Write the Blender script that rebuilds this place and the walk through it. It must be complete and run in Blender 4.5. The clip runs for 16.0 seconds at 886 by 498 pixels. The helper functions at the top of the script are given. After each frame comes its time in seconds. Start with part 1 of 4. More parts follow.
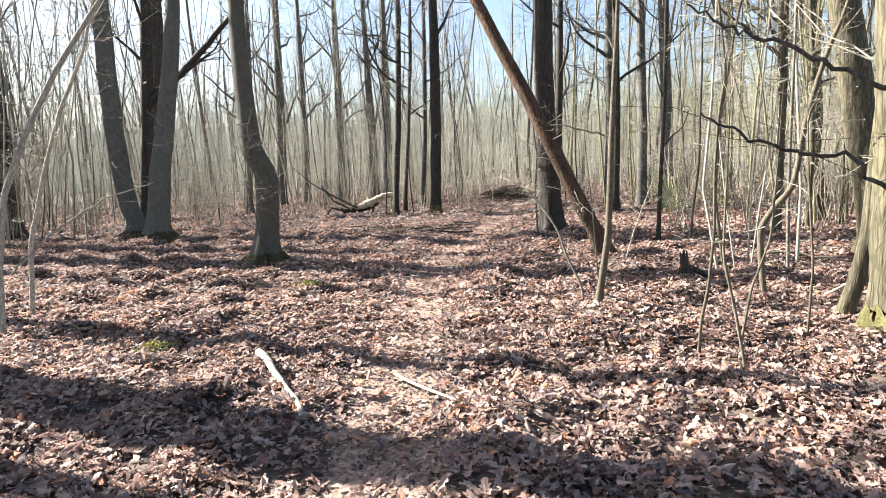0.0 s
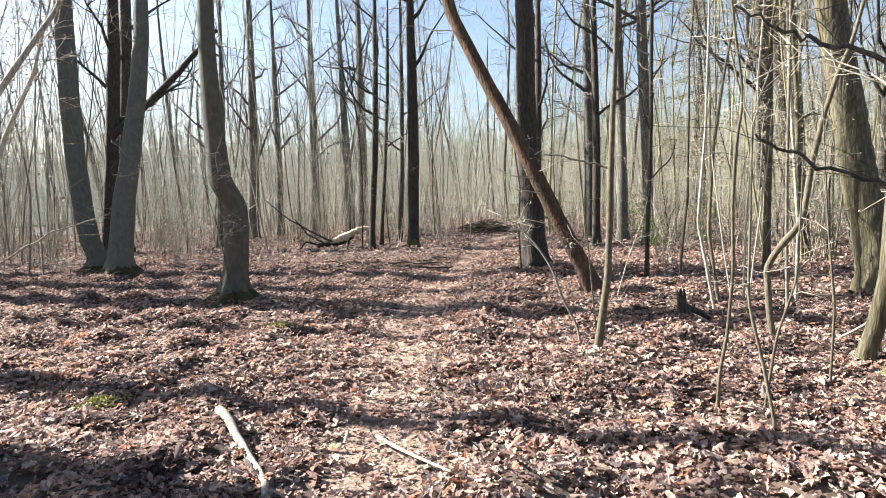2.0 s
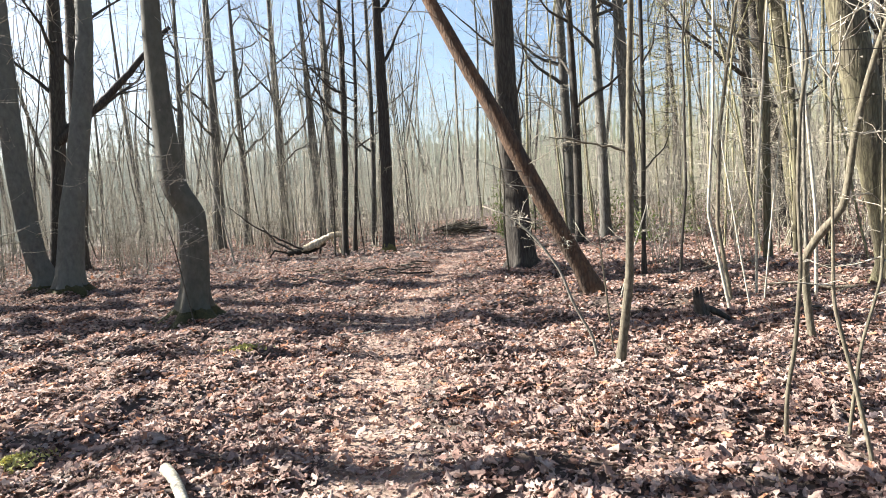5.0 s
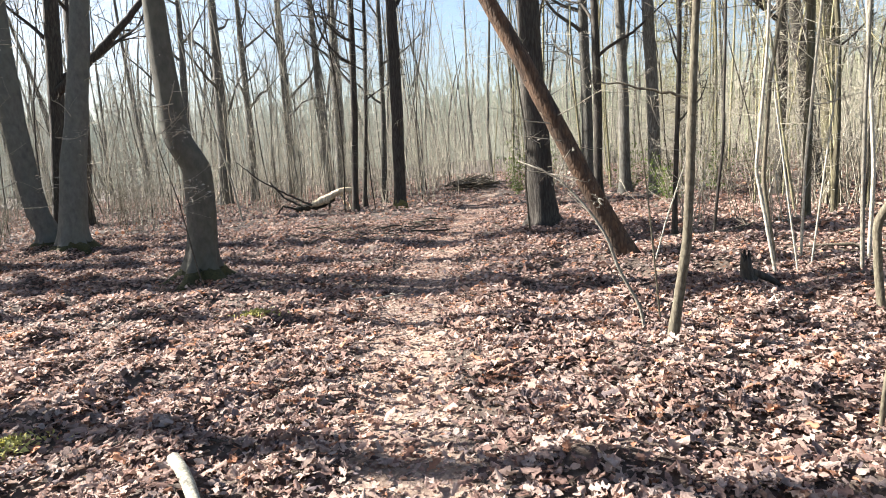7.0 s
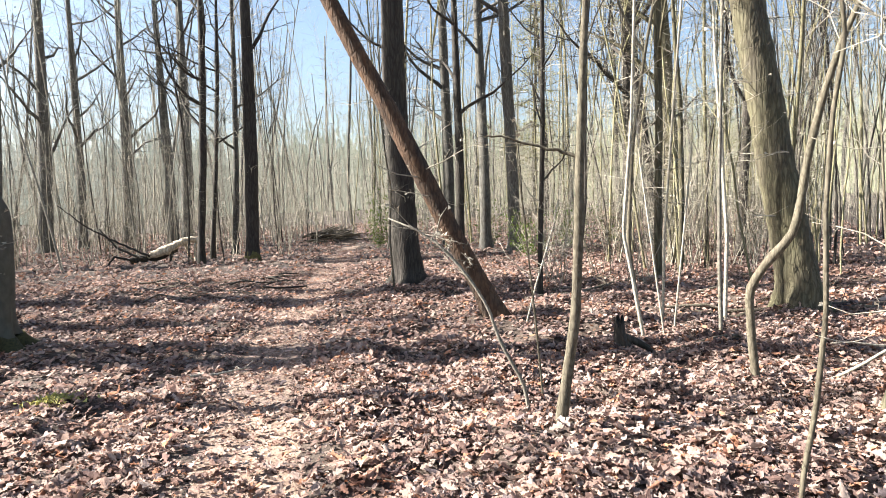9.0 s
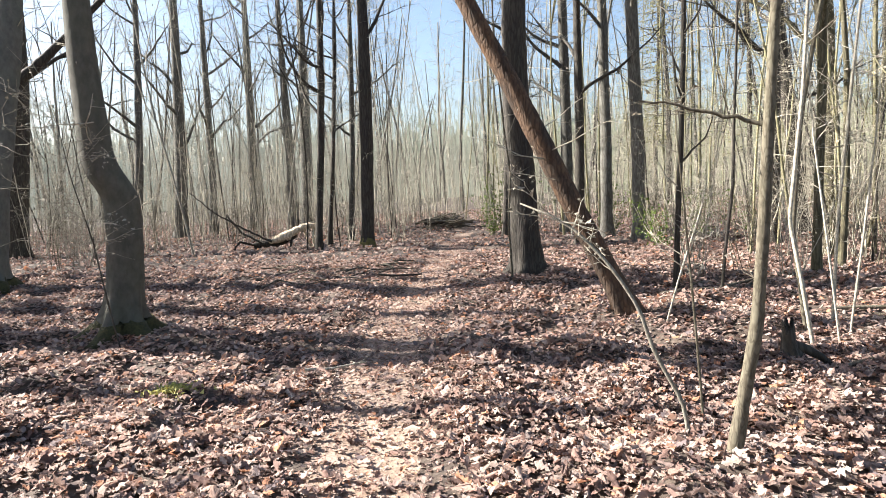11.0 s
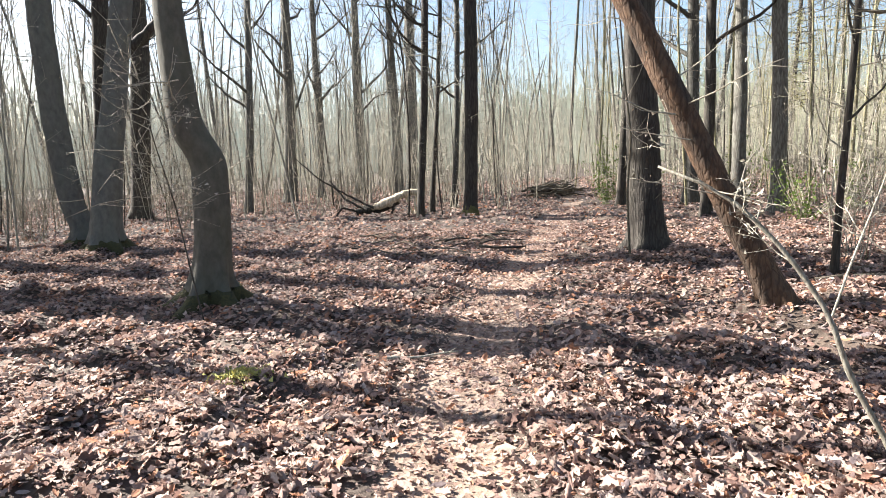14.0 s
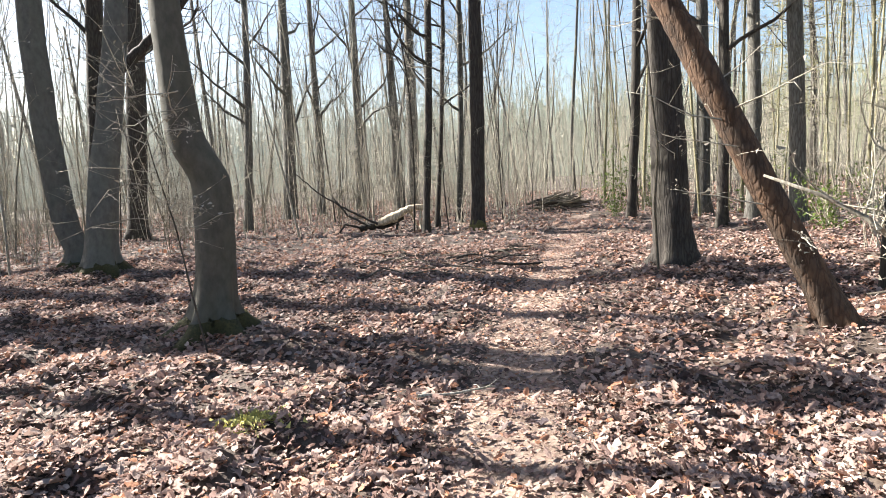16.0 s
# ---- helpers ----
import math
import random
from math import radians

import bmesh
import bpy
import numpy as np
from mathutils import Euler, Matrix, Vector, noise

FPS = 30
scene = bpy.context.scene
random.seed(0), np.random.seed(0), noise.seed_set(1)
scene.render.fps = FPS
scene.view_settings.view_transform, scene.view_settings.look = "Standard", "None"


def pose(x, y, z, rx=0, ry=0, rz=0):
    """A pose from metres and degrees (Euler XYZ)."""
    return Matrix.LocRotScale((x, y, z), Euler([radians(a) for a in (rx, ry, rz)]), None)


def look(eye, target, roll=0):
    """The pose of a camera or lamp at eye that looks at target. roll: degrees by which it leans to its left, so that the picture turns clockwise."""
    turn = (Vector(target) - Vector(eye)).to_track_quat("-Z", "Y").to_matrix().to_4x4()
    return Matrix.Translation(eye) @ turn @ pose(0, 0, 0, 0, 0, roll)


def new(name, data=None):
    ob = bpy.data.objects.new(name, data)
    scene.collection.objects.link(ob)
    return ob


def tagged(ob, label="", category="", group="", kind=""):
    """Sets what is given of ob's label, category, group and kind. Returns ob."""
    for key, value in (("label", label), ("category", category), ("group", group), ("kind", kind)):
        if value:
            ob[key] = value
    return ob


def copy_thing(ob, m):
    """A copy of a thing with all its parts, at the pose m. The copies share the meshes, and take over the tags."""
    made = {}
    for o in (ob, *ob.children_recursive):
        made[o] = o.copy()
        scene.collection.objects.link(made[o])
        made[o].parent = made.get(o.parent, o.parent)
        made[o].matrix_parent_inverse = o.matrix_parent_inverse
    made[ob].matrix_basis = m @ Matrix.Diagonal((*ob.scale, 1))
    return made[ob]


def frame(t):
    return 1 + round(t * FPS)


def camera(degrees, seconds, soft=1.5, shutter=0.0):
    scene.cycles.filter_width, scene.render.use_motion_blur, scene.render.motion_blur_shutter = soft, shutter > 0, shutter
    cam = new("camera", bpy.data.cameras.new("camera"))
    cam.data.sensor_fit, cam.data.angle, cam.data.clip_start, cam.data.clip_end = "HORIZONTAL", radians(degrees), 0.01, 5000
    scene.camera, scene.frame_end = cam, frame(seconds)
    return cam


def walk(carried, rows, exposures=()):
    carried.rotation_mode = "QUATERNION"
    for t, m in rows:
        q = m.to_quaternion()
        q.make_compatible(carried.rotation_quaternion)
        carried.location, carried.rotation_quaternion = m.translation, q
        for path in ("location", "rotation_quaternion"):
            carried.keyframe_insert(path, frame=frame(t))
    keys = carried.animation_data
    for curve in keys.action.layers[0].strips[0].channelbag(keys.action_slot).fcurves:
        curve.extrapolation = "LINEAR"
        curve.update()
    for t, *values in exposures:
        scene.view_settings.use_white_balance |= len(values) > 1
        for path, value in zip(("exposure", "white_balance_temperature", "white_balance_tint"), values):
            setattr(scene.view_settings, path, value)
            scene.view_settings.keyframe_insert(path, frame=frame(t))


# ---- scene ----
cam = camera(70.6, 16.0, 0.9)
PATH = [
    (0, (0.069, 0.253, 1.516), (0.044, 2.234, 1.248), -2.6),
    (0.5, (-0.102, 0.393, 1.521), (-0.084, 2.383, 1.327), -4.3),
    (1, (-0.134, 0.489, 1.5), (-0.069, 2.468, 1.218), -3.0),
    (1.5, (-0.108, 0.628, 1.497), (-0.066, 2.613, 1.261), -3.4),
    (2, (-0.029, 0.79, 1.509), (0.032, 2.782, 1.343), -2.3),
    (2.5, (-0.035, 0.912, 1.469), (0.08, 2.888, 1.181), -1.3),
    (3, (-0.185, 1.059, 1.484), (-0.193, 3.042, 1.226), -3.2),
    (3.5, (-0.279, 1.171, 1.477), (-0.312, 3.156, 1.234), -3.5),
    (4, (-0.317, 1.277, 1.463), (-0.333, 3.254, 1.158), -3.6),
    (4.5, (-0.262, 1.469, 1.49), (-0.318, 3.455, 1.26), -5.3),
    (5, (-0.148, 1.659, 1.456), (0.002, 3.647, 1.294), -4.3),
    (5.2, (-0.133, 1.701, 1.438), (0.091, 3.674, 1.204), -3.5),
    (7.3, (-0.308, 2.284, 1.48), (-0.207, 4.258, 1.178), -3.9),
    (7.5, (-0.278, 2.364, 1.489), (-0.156, 4.346, 1.254), -3.0),
    (8, (-0.206, 2.492, 1.47), (-0.037, 4.463, 1.179), -2.6),
    (8.5, (-0.153, 2.654, 1.456), (0.322, 4.577, 1.182), -1.6),
    (9, (-0.244, 2.833, 1.494), (0.327, 4.742, 1.327), -2.2),
    (9.5, (-0.32, 2.931, 1.475), (0.19, 4.847, 1.217), -1.2),
    (10, (-0.292, 3.063, 1.478), (0.003, 5.029, 1.263), -2.6),
    (10.2, (-0.253, 3.132, 1.481), (-0.019, 5.11, 1.3), -2.9),
    (12.3, (-0.33, 3.692, 1.46), (-0.109, 5.667, 1.234), -2.2),
    (12.5, (-0.352, 3.723, 1.461), (-0.182, 5.703, 1.237), -2.0),
    (13, (-0.347, 3.85, 1.463), (-0.318, 5.835, 1.217), -2.3),
    (13.5, (-0.257, 4.062, 1.453), (-0.279, 6.05, 1.233), -1.4),
    (14, (-0.171, 4.187, 1.434), (-0.285, 6.163, 1.15), -2.5),
    (14.5, (-0.189, 4.329, 1.421), (-0.09, 6.308, 1.152), -1.5),
    (15, (-0.348, 4.458, 1.467), (-0.244, 6.445, 1.265), -3.3),
    (15.5, (-0.429, 4.534, 1.445), (-0.407, 6.52, 1.205), -2.2),
    (16, (-0.429, 4.655, 1.438), (-0.533, 6.638, 1.197), -3.4),
]
EXPOSURES = [(0, 2.46), (0.5, 2.36), (3, 2.30), (4, 2.35), (5, 2.33), (7.5, 2.36), (8.5, 2.41), (10, 2.33), (12.5, 2.35), (13, 2.35), (14.5, 2.48), (15.5, 2.38), (16, 2.42)]
walk(cam, [(t, look(eye, target, roll)) for t, eye, target, roll in PATH], EXPOSURES)

# ---- light ----
SUN_AZ, SUN_EL = -69.0, 33.0
to_sun = Vector((math.sin(radians(SUN_AZ)) * math.cos(radians(SUN_EL)), math.cos(radians(SUN_AZ)) * math.cos(radians(SUN_EL)), math.sin(radians(SUN_EL))))
sun_data = bpy.data.lights.new("sun", "SUN")
sun_data.energy, sun_data.angle, sun_data.color = 5.0, radians(0.5), (1.0, 0.945, 0.88)
sun = new("sun", sun_data)
sun.matrix_world = look(to_sun * 60, (0, 0, 0))
world = bpy.data.worlds.new("world")
scene.world = world
world.use_nodes = True
wn = world.node_tree
sky = wn.nodes.new("ShaderNodeTexSky")
sky.sky_type, sky.sun_disc = "NISHITA", False
sky.sun_elevation, sky.sun_rotation = radians(SUN_EL), radians(SUN_AZ)
sky.air_density, sky.dust_density, sky.ozone_density = 1.0, 1.9, 1.4
wn.links.new(sky.outputs[0], wn.nodes["Background"].inputs[0])
wn.nodes["Background"].inputs[1].default_value = 0.05


# ---- materials ----
def material(name):
    m = bpy.data.materials.new(name)
    m.use_nodes = True
    t = m.node_tree
    return m, t, t.nodes["Principled BSDF"]


def node(t, kind, **values):
    n = t.nodes.new(kind)
    for key, value in values.items():
        n.inputs[key.replace("_", " ")].default_value = value
    return n


def ramp(t, source, stops):
    n = t.nodes.new("ShaderNodeValToRGB")
    while len(n.color_ramp.elements) < len(stops):
        n.color_ramp.elements.new(0.5)
    for e, (p, c) in zip(n.color_ramp.elements, stops):
        e.position, e.color = p, (*c, 1)
    t.links.new(source, n.inputs[0])
    return n


def mix(t, factor, a, b, blend="MIX"):
    n = t.nodes.new("ShaderNodeMixRGB")
    n.blend_type = blend
    for socket, v in zip(n.inputs, (factor, a, b)):
        if isinstance(v, (int, float)):
            socket.default_value = v
        elif isinstance(v, tuple):
            socket.default_value = (*v, 1)
        else:
            t.links.new(v, socket)
    return n


def coords(t, scale=(1, 1, 1), kind="Object"):
    c = t.nodes.new("ShaderNodeTexCoord")
    m = t.nodes.new("ShaderNodeMapping")
    m.inputs["Scale"].default_value = scale
    t.links.new(c.outputs[kind], m.inputs[0])
    return m.outputs[0]


def noise_tex(t, vector, scale, detail=4.0, rough=0.6):
    n = node(t, "ShaderNodeTexNoise", Scale=scale, Detail=detail, Roughness=rough)
    t.links.new(vector, n.inputs["Vector"])
    return n.outputs[0]


def bump(t, p, height, strength, distance):
    b = node(t, "ShaderNodeBump", Strength=strength, Distance=distance)
    t.links.new(height, b.inputs["Height"])
    t.links.new(b.outputs[0], p.inputs["Normal"])


def bark(name, dark, light, lichen, amount=0.45, grain=28.0, depth=0.012, stretch=0.16, vary=0.0, cells=0.45):
    """Upright-grained bark: furrows, blotches of lichen and a fine grain."""
    m, t, p = material(name)
    v = coords(t, (1, 1, stretch))
    fine = noise_tex(t, v, grain, 6, 0.65)
    furrow = node(t, "ShaderNodeTexVoronoi", Scale=grain * 0.9)
    furrow.feature = "DISTANCE_TO_EDGE"
    wob = mix(t, 0.12, v, noise_tex(t, v, grain * 0.4, 3), "ADD")
    t.links.new(wob.outputs[0], furrow.inputs["Vector"])
    base = ramp(t, fine, [(0.3, dark), (0.7, light)])
    patch = ramp(t, noise_tex(t, coords(t, (1, 1, 0.45)), 3.2, 6, 0.7), [(0.5 - amount * 0.35, (1, 1, 1)), (0.78 - amount * 0.35, (0, 0, 0))])
    inv = t.nodes.new("ShaderNodeInvert")
    t.links.new(patch.outputs[0], inv.inputs[1])
    weight = mix(t, 1.0, inv.outputs[0], (amount, amount, amount), "MULTIPLY")
    body = mix(t, weight.outputs[0], base.outputs[0], lichen)
    gaps = ramp(t, furrow.outputs[0], [(0.0, (1 - cells, 1 - cells * 1.05, 1 - cells * 1.1)), (0.22, (1, 1, 1))])
    done = mix(t, 1.0, body.outputs[0], gaps.outputs[0], "MULTIPLY")
    if vary:
        o = t.nodes.new("ShaderNodeObjectInfo")
        done = mix(t, 1.0, done.outputs[0], ramp(t, o.outputs["Random"], [(0, (1 - vary,) * 3), (1, (1 + vary * 0.4,) * 3)]).outputs[0], "MULTIPLY")
    t.links.new(done.outputs[0], p.inputs["Base Color"])
    p.inputs["Roughness"].default_value = 0.85
    p.inputs["Specular IOR Level"].default_value = 0.25
    h = mix(t, 0.45, gaps.outputs[0], fine)
    bump(t, p, h.outputs[0], 0.8, depth)
    return m


BEECH = bark("grey_green_bark", (0.046, 0.043, 0.037), (0.115, 0.106, 0.089), (0.084, 0.088, 0.062), 0.5, 12, 0.004, 0.6, cells=0.05)
OAK = bark("furrowed_oak_bark", (0.027, 0.024, 0.0215), (0.075, 0.065, 0.056), (0.068, 0.064, 0.045), 0.35, 26, 0.02, 0.14)
DARK = bark("dark_bark", (0.034, 0.030, 0.027), (0.092, 0.078, 0.066), (0.085, 0.085, 0.06), 0.4, 26, 0.015, 0.16, 0.3)
LICHEN = bark("lichen_bark", (0.032, 0.028, 0.022), (0.142, 0.125, 0.086), (0.16, 0.153, 0.08), 0.5, 24, 0.02, 0.14)
RED = bark("reddish_peeling_bark", (0.02, 0.017, 0.014), (0.062, 0.048, 0.038), (0.24, 0.125, 0.062), 0.42, 22, 0.025, 0.3, cells=0.4)
PALE = bark("pale_pole_bark", (0.25, 0.23, 0.195), (0.51, 0.47, 0.39), (0.45, 0.445, 0.34), 0.45, 40, 0.003, 0.4, 0.55)
SAPLING = bark("smooth_sapling_bark", (0.105, 0.090, 0.066), (0.19, 0.163, 0.12), (0.17, 0.165, 0.11), 0.45, 36, 0.003, 0.35, 0.25)
GREY = bark("light_grey_beech_bark", (0.066, 0.065, 0.06), (0.148, 0.143, 0.13), (0.118, 0.127, 0.10), 0.5, 12, 0.004, 0.6, cells=0.04)
POLE = bark("grey_brown_pole_bark", (0.19, 0.178, 0.15), (0.42, 0.39, 0.325), (0.36, 0.36, 0.27), 0.45, 40, 0.003, 0.4, 0.5)
OLIVE = bark("olive_lichen_pole_bark", (0.13, 0.118, 0.075), (0.36, 0.325, 0.205), (0.33, 0.32, 0.165), 0.5, 40, 0.003, 0.4, 0.5)
# dark bark made lighter, painting distance haze onto trunks further off
HAZY = bark("haze_lightened_bark", (0.075, 0.072, 0.066), (0.17, 0.16, 0.142), (0.15, 0.155, 0.12), 0.4, 26, 0.015, 0.16, 0.3)
TWIG = bark("grey_brown_twig", (0.26, 0.235, 0.19), (0.56, 0.51, 0.42), (0.5, 0.485, 0.37), 0.45, 40, 0.002, 0.5, 0.3)
DEAD = bark("weathered_dead_wood", (0.10, 0.082, 0.064), (0.24, 0.20, 0.155), (0.17, 0.17, 0.11), 0.35, 30, 0.006, 0.3, 0.3)
WOOD = bark("broken_bare_wood", (0.55, 0.44, 0.30), (0.80, 0.69, 0.52), (0.66, 0.56, 0.40), 0.3, 20, 0.01, 0.3)


def leaf_material(name, stops, sheer=0.26, source="island"):
    m, t, p = material(name)
    if source == "island":
        r = t.nodes.new("ShaderNodeNewGeometry").outputs["Random Per Island"]
    else:
        r = t.nodes.new("ShaderNodeObjectInfo").outputs["Random"]
    c = ramp(t, r, stops)
    c.color_ramp.interpolation = "CONSTANT" if len(stops) > 6 else "LINEAR"
    v = coords(t)
    patch = ramp(t, noise_tex(t, v, 2.2, 5), [(0.32, (0.70, 0.67, 0.70)), (0.6, (1.14, 1.08, 1.05))])
    vein = ramp(t, noise_tex(t, v, 70, 3), [(0.3, (0.78, 0.76, 0.74)), (0.7, (1.08, 1.08, 1.08))])
    d = mix(t, 1.0, mix(t, 1.0, c.outputs[0], patch.outputs[0], "MULTIPLY").outputs[0], vein.outputs[0], "MULTIPLY")
    rusty = ramp(t, noise_tex(t, coords(t, (1, 1, 0)), 1.3, 4), [(0.60, (0, 0, 0)), (0.70, (0.75, 0.75, 0.75))])
    d = mix(t, rusty.outputs[0], d.outputs[0], mix(t, 1.0, d.outputs[0], (1.05, 0.72, 0.52), "MULTIPLY").outputs[0])
    t.links.new(d.outputs[0], p.inputs["Base Color"])
    p.inputs["Roughness"].default_value = 0.75
    p.inputs["Specular IOR Level"].default_value = 0.12
    bump(t, p, noise_tex(t, v, 55, 4), 0.55, 0.012)
    s = t.nodes.new("ShaderNodeBsdfTranslucent")
    t.links.new(d.outputs[0], s.inputs[0])
    x = t.nodes.new("ShaderNodeMixShader")
    x.inputs[0].default_value = sheer
    t.links.new(p.outputs[0], x.inputs[1])
    t.links.new(s.outputs[0], x.inputs[2])
    t.links.new(x.outputs[0], t.nodes["Material Output"].inputs[0])
    return m


LEAF_STOPS = [(0.0, (0.10, 0.068, 0.06)), (0.07, (0.26, 0.176, 0.147)), (0.24, (0.36, 0.262, 0.22)), (0.45, (0.39, 0.302, 0.256)), (0.63, (0.40, 0.325, 0.282)),
              (0.81, (0.41, 0.348, 0.309)), (0.90, (0.42, 0.232, 0.148)), (0.96, (0.15, 0.127, 0.13))]
LEAF = leaf_material("dry_leaves", LEAF_STOPS)
ONE_LEAF = leaf_material("dry_leaf", LEAF_STOPS, source="object")
GREEN = leaf_material("evergreen_sprays", [(0, (0.07, 0.12, 0.03)), (1, (0.16, 0.22, 0.06))], 0.3)


def soil(name, lift):
    m, t, p = material(name)
    v = coords(t)
    fine, big = noise_tex(t, v, 38, 8, 0.7), noise_tex(t, v, 1.1, 5)
    cell = node(t, "ShaderNodeTexVoronoi", Scale=24.0)
    t.links.new(v, cell.inputs["Vector"])
    a = ramp(t, fine, [(0.3, (0.10, 0.07, 0.05)), (0.7, (0.34, 0.25, 0.185))])
    b = ramp(t, cell.outputs["Color"], [(0.0, (0.14, 0.09, 0.065)), (0.5, (0.36, 0.265, 0.2)), (1.0, (0.52, 0.42, 0.34))])
    c = mix(t, 0.72, a.outputs[0], b.outputs[0])
    d = mix(t, 1.0, c.outputs[0], ramp(t, big, [(0.3, (0.8 * lift, 0.78 * lift, 0.78 * lift)), (0.7, (1.15 * lift, 1.08 * lift, 1.02 * lift))]).outputs[0], "MULTIPLY")
    t.links.new(d.outputs[0], p.inputs["Base Color"])
    p.inputs["Roughness"].default_value = 0.9
    h = mix(t, 0.5, fine, cell.outputs["Distance"])
    bump(t, p, h.outputs[0], 0.7, 0.03)
    return m


SOIL, TRODDEN = soil("leaf_mould", 0.22), soil("trodden_leaf_crumbs", 0.72)


def moss_material(name, k):
    m, t, p = material(name)
    v = coords(t)
    c = ramp(t, noise_tex(t, v, 45, 6, 0.7), [(0.3, (0.09 * k, 0.09 * k, 0.03 * k)), (0.7, (0.37 * k, 0.335 * k, 0.11 * k))])
    t.links.new(c.outputs[0], p.inputs["Base Color"])
    p.inputs["Roughness"].default_value = 0.95
    bump(t, p, noise_tex(t, v, 120, 4), 0.9, 0.01)
    return m


CONIFER = leaf_material("olive_needles", [(0, (0.15, 0.165, 0.075)), (1, (0.32, 0.31, 0.15))], 0.45)
TUFT, MOSS, OLD_MOSS = moss_material("moss_tuft", 1.9), moss_material("moss", 0.42), moss_material("old_dark_moss", 0.2)


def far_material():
    """Woods too far off to part into stems: a warm, bright haze of upright streaks, lit by their own emission."""
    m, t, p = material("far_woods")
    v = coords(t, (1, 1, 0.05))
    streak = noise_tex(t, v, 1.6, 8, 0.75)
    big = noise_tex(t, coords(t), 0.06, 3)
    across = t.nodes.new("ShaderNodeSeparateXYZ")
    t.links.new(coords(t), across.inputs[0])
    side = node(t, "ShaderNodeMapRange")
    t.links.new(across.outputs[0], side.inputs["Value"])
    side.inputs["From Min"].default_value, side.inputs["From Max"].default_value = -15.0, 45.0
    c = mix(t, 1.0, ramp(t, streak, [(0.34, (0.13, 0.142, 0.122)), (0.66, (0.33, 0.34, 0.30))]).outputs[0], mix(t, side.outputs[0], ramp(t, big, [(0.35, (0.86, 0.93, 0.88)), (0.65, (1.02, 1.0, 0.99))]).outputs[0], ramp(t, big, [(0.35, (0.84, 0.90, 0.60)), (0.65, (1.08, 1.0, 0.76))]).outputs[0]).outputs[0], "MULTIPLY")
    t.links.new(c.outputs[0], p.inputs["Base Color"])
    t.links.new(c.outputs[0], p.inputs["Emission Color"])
    # glow stands in for daylight that the backlit belt doesn't catch
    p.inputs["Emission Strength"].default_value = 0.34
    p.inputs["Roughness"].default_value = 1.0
    up = t.nodes.new("ShaderNodeSeparateXYZ")
    t.links.new(coords(t), up.inputs[0])
    height = node(t, "ShaderNodeMapRange")
    t.links.new(up.outputs[2], height.inputs["Value"])
    for key, value in (("From Min", 4.0), ("From Max", 19.0), ("To Min", -0.12), ("To Max", 0.22)):
        height.inputs[key].default_value = value
    lace = t.nodes.new("ShaderNodeMath")
    lace.operation = "SUBTRACT"
    t.links.new(noise_tex(t, coords(t, (1, 1, 0.16)), 2.6, 9, 0.8), lace.inputs[0])
    t.links.new(height.outputs[0], lace.inputs[1])
    gap = ramp(t, lace.outputs[0], [(0.44, (0, 0, 0)), (0.50, (1, 1, 1))])
    t.links.new(gap.outputs[0], p.inputs["Alpha"])
    return m


FAR_GLOW = far_material()

# ---- ground ----
rng = np.random.default_rng(7)
PATH_Y = [-12, 4, 6.5, 8.3, 9.9, 13.1, 17, 21.5, 26, 40]
PATH_X = [-0.3, -0.35, -0.40, -0.28, -0.05, 0.55, 1.35, 2.4, 3.2, 5]
MOUNDS = np.column_stack([rng.uniform(-9, 9, 260), rng.uniform(0, 24, 260), rng.uniform(0.15, 0.5, 260), rng.uniform(-0.03, 0.065, 260)])
MOUNDS = np.vstack([MOUNDS, [(-3.75, 8.12, 0.16, 0.10), (-3.0, 10.46, 0.5, 0.05), (2.42, 9.62, 0.4, 0.05), (2.1, 12.75, 0.5, 0.06), (-7.4, 15.5, 0.9, 0.08)]])


WAVES = [(2 * np.pi / w * math.cos(a), 2 * np.pi / w * math.sin(a), p, 0.0105 * w ** 0.55) for w, a, p in zip(rng.uniform(0.28, 1.3, 26), rng.uniform(0, 6.28, 26), rng.uniform(0, 6.28, 26))]


def off_path(x, y):
    return np.abs(x - np.interp(y, PATH_Y, PATH_X))


def gz(x, y):
    """Height of the ground."""
    x, y = np.asarray(x, float), np.asarray(y, float)
    z = 0.025 * np.sin(0.9 * x + 1.3) * np.cos(0.7 * y) + 0.015 * np.sin(2.1 * x + 0.8 * y) + 0.012 * np.sin(1.1 * x - 2.3 * y + 1)
    rough = sum(h * np.sin(kx * x + ky * y + p) for kx, ky, p, h in WAVES)
    z = z + rough * (0.25 + 0.75 * np.clip((off_path(x, y) - 0.3) / 0.5, 0, 1)) * np.exp(-((np.hypot(x, y - 8) / 14) ** 6))
    for mx, my, s, h in MOUNDS:
        z = z + h * np.exp(-((x - mx) ** 2 + (y - my) ** 2) / (2 * s * s))
    return z * np.exp(-((np.hypot(x, y) / 70) ** 4)) - 0.035 * np.exp(-((off_path(x, y) / 0.4) ** 2)) * (y < 40)


def mesh_object(name, verts, faces, mat, parent=None, smooth=True):
    me = bpy.data.meshes.new(name)
    me.from_pydata([tuple(v) for v in verts], [], faces)
    if smooth:
        me.shade_smooth()
    me.materials.append(mat)
    ob = new(name, me)
    ob.parent = parent
    return ob


def axis(fine_lo, fine_hi, step, far):
    mid = list(np.arange(fine_lo, fine_hi + step / 2, step))
    out, d, x = [], step, fine_hi
    while x < far:
        d *= 1.25
        x += d
        out.append(x)
    low, d, x = [], step, fine_lo
    while x > -far:
        d *= 1.25
        x -= d
        low.append(x)
    return np.array(low[::-1] + mid + out)


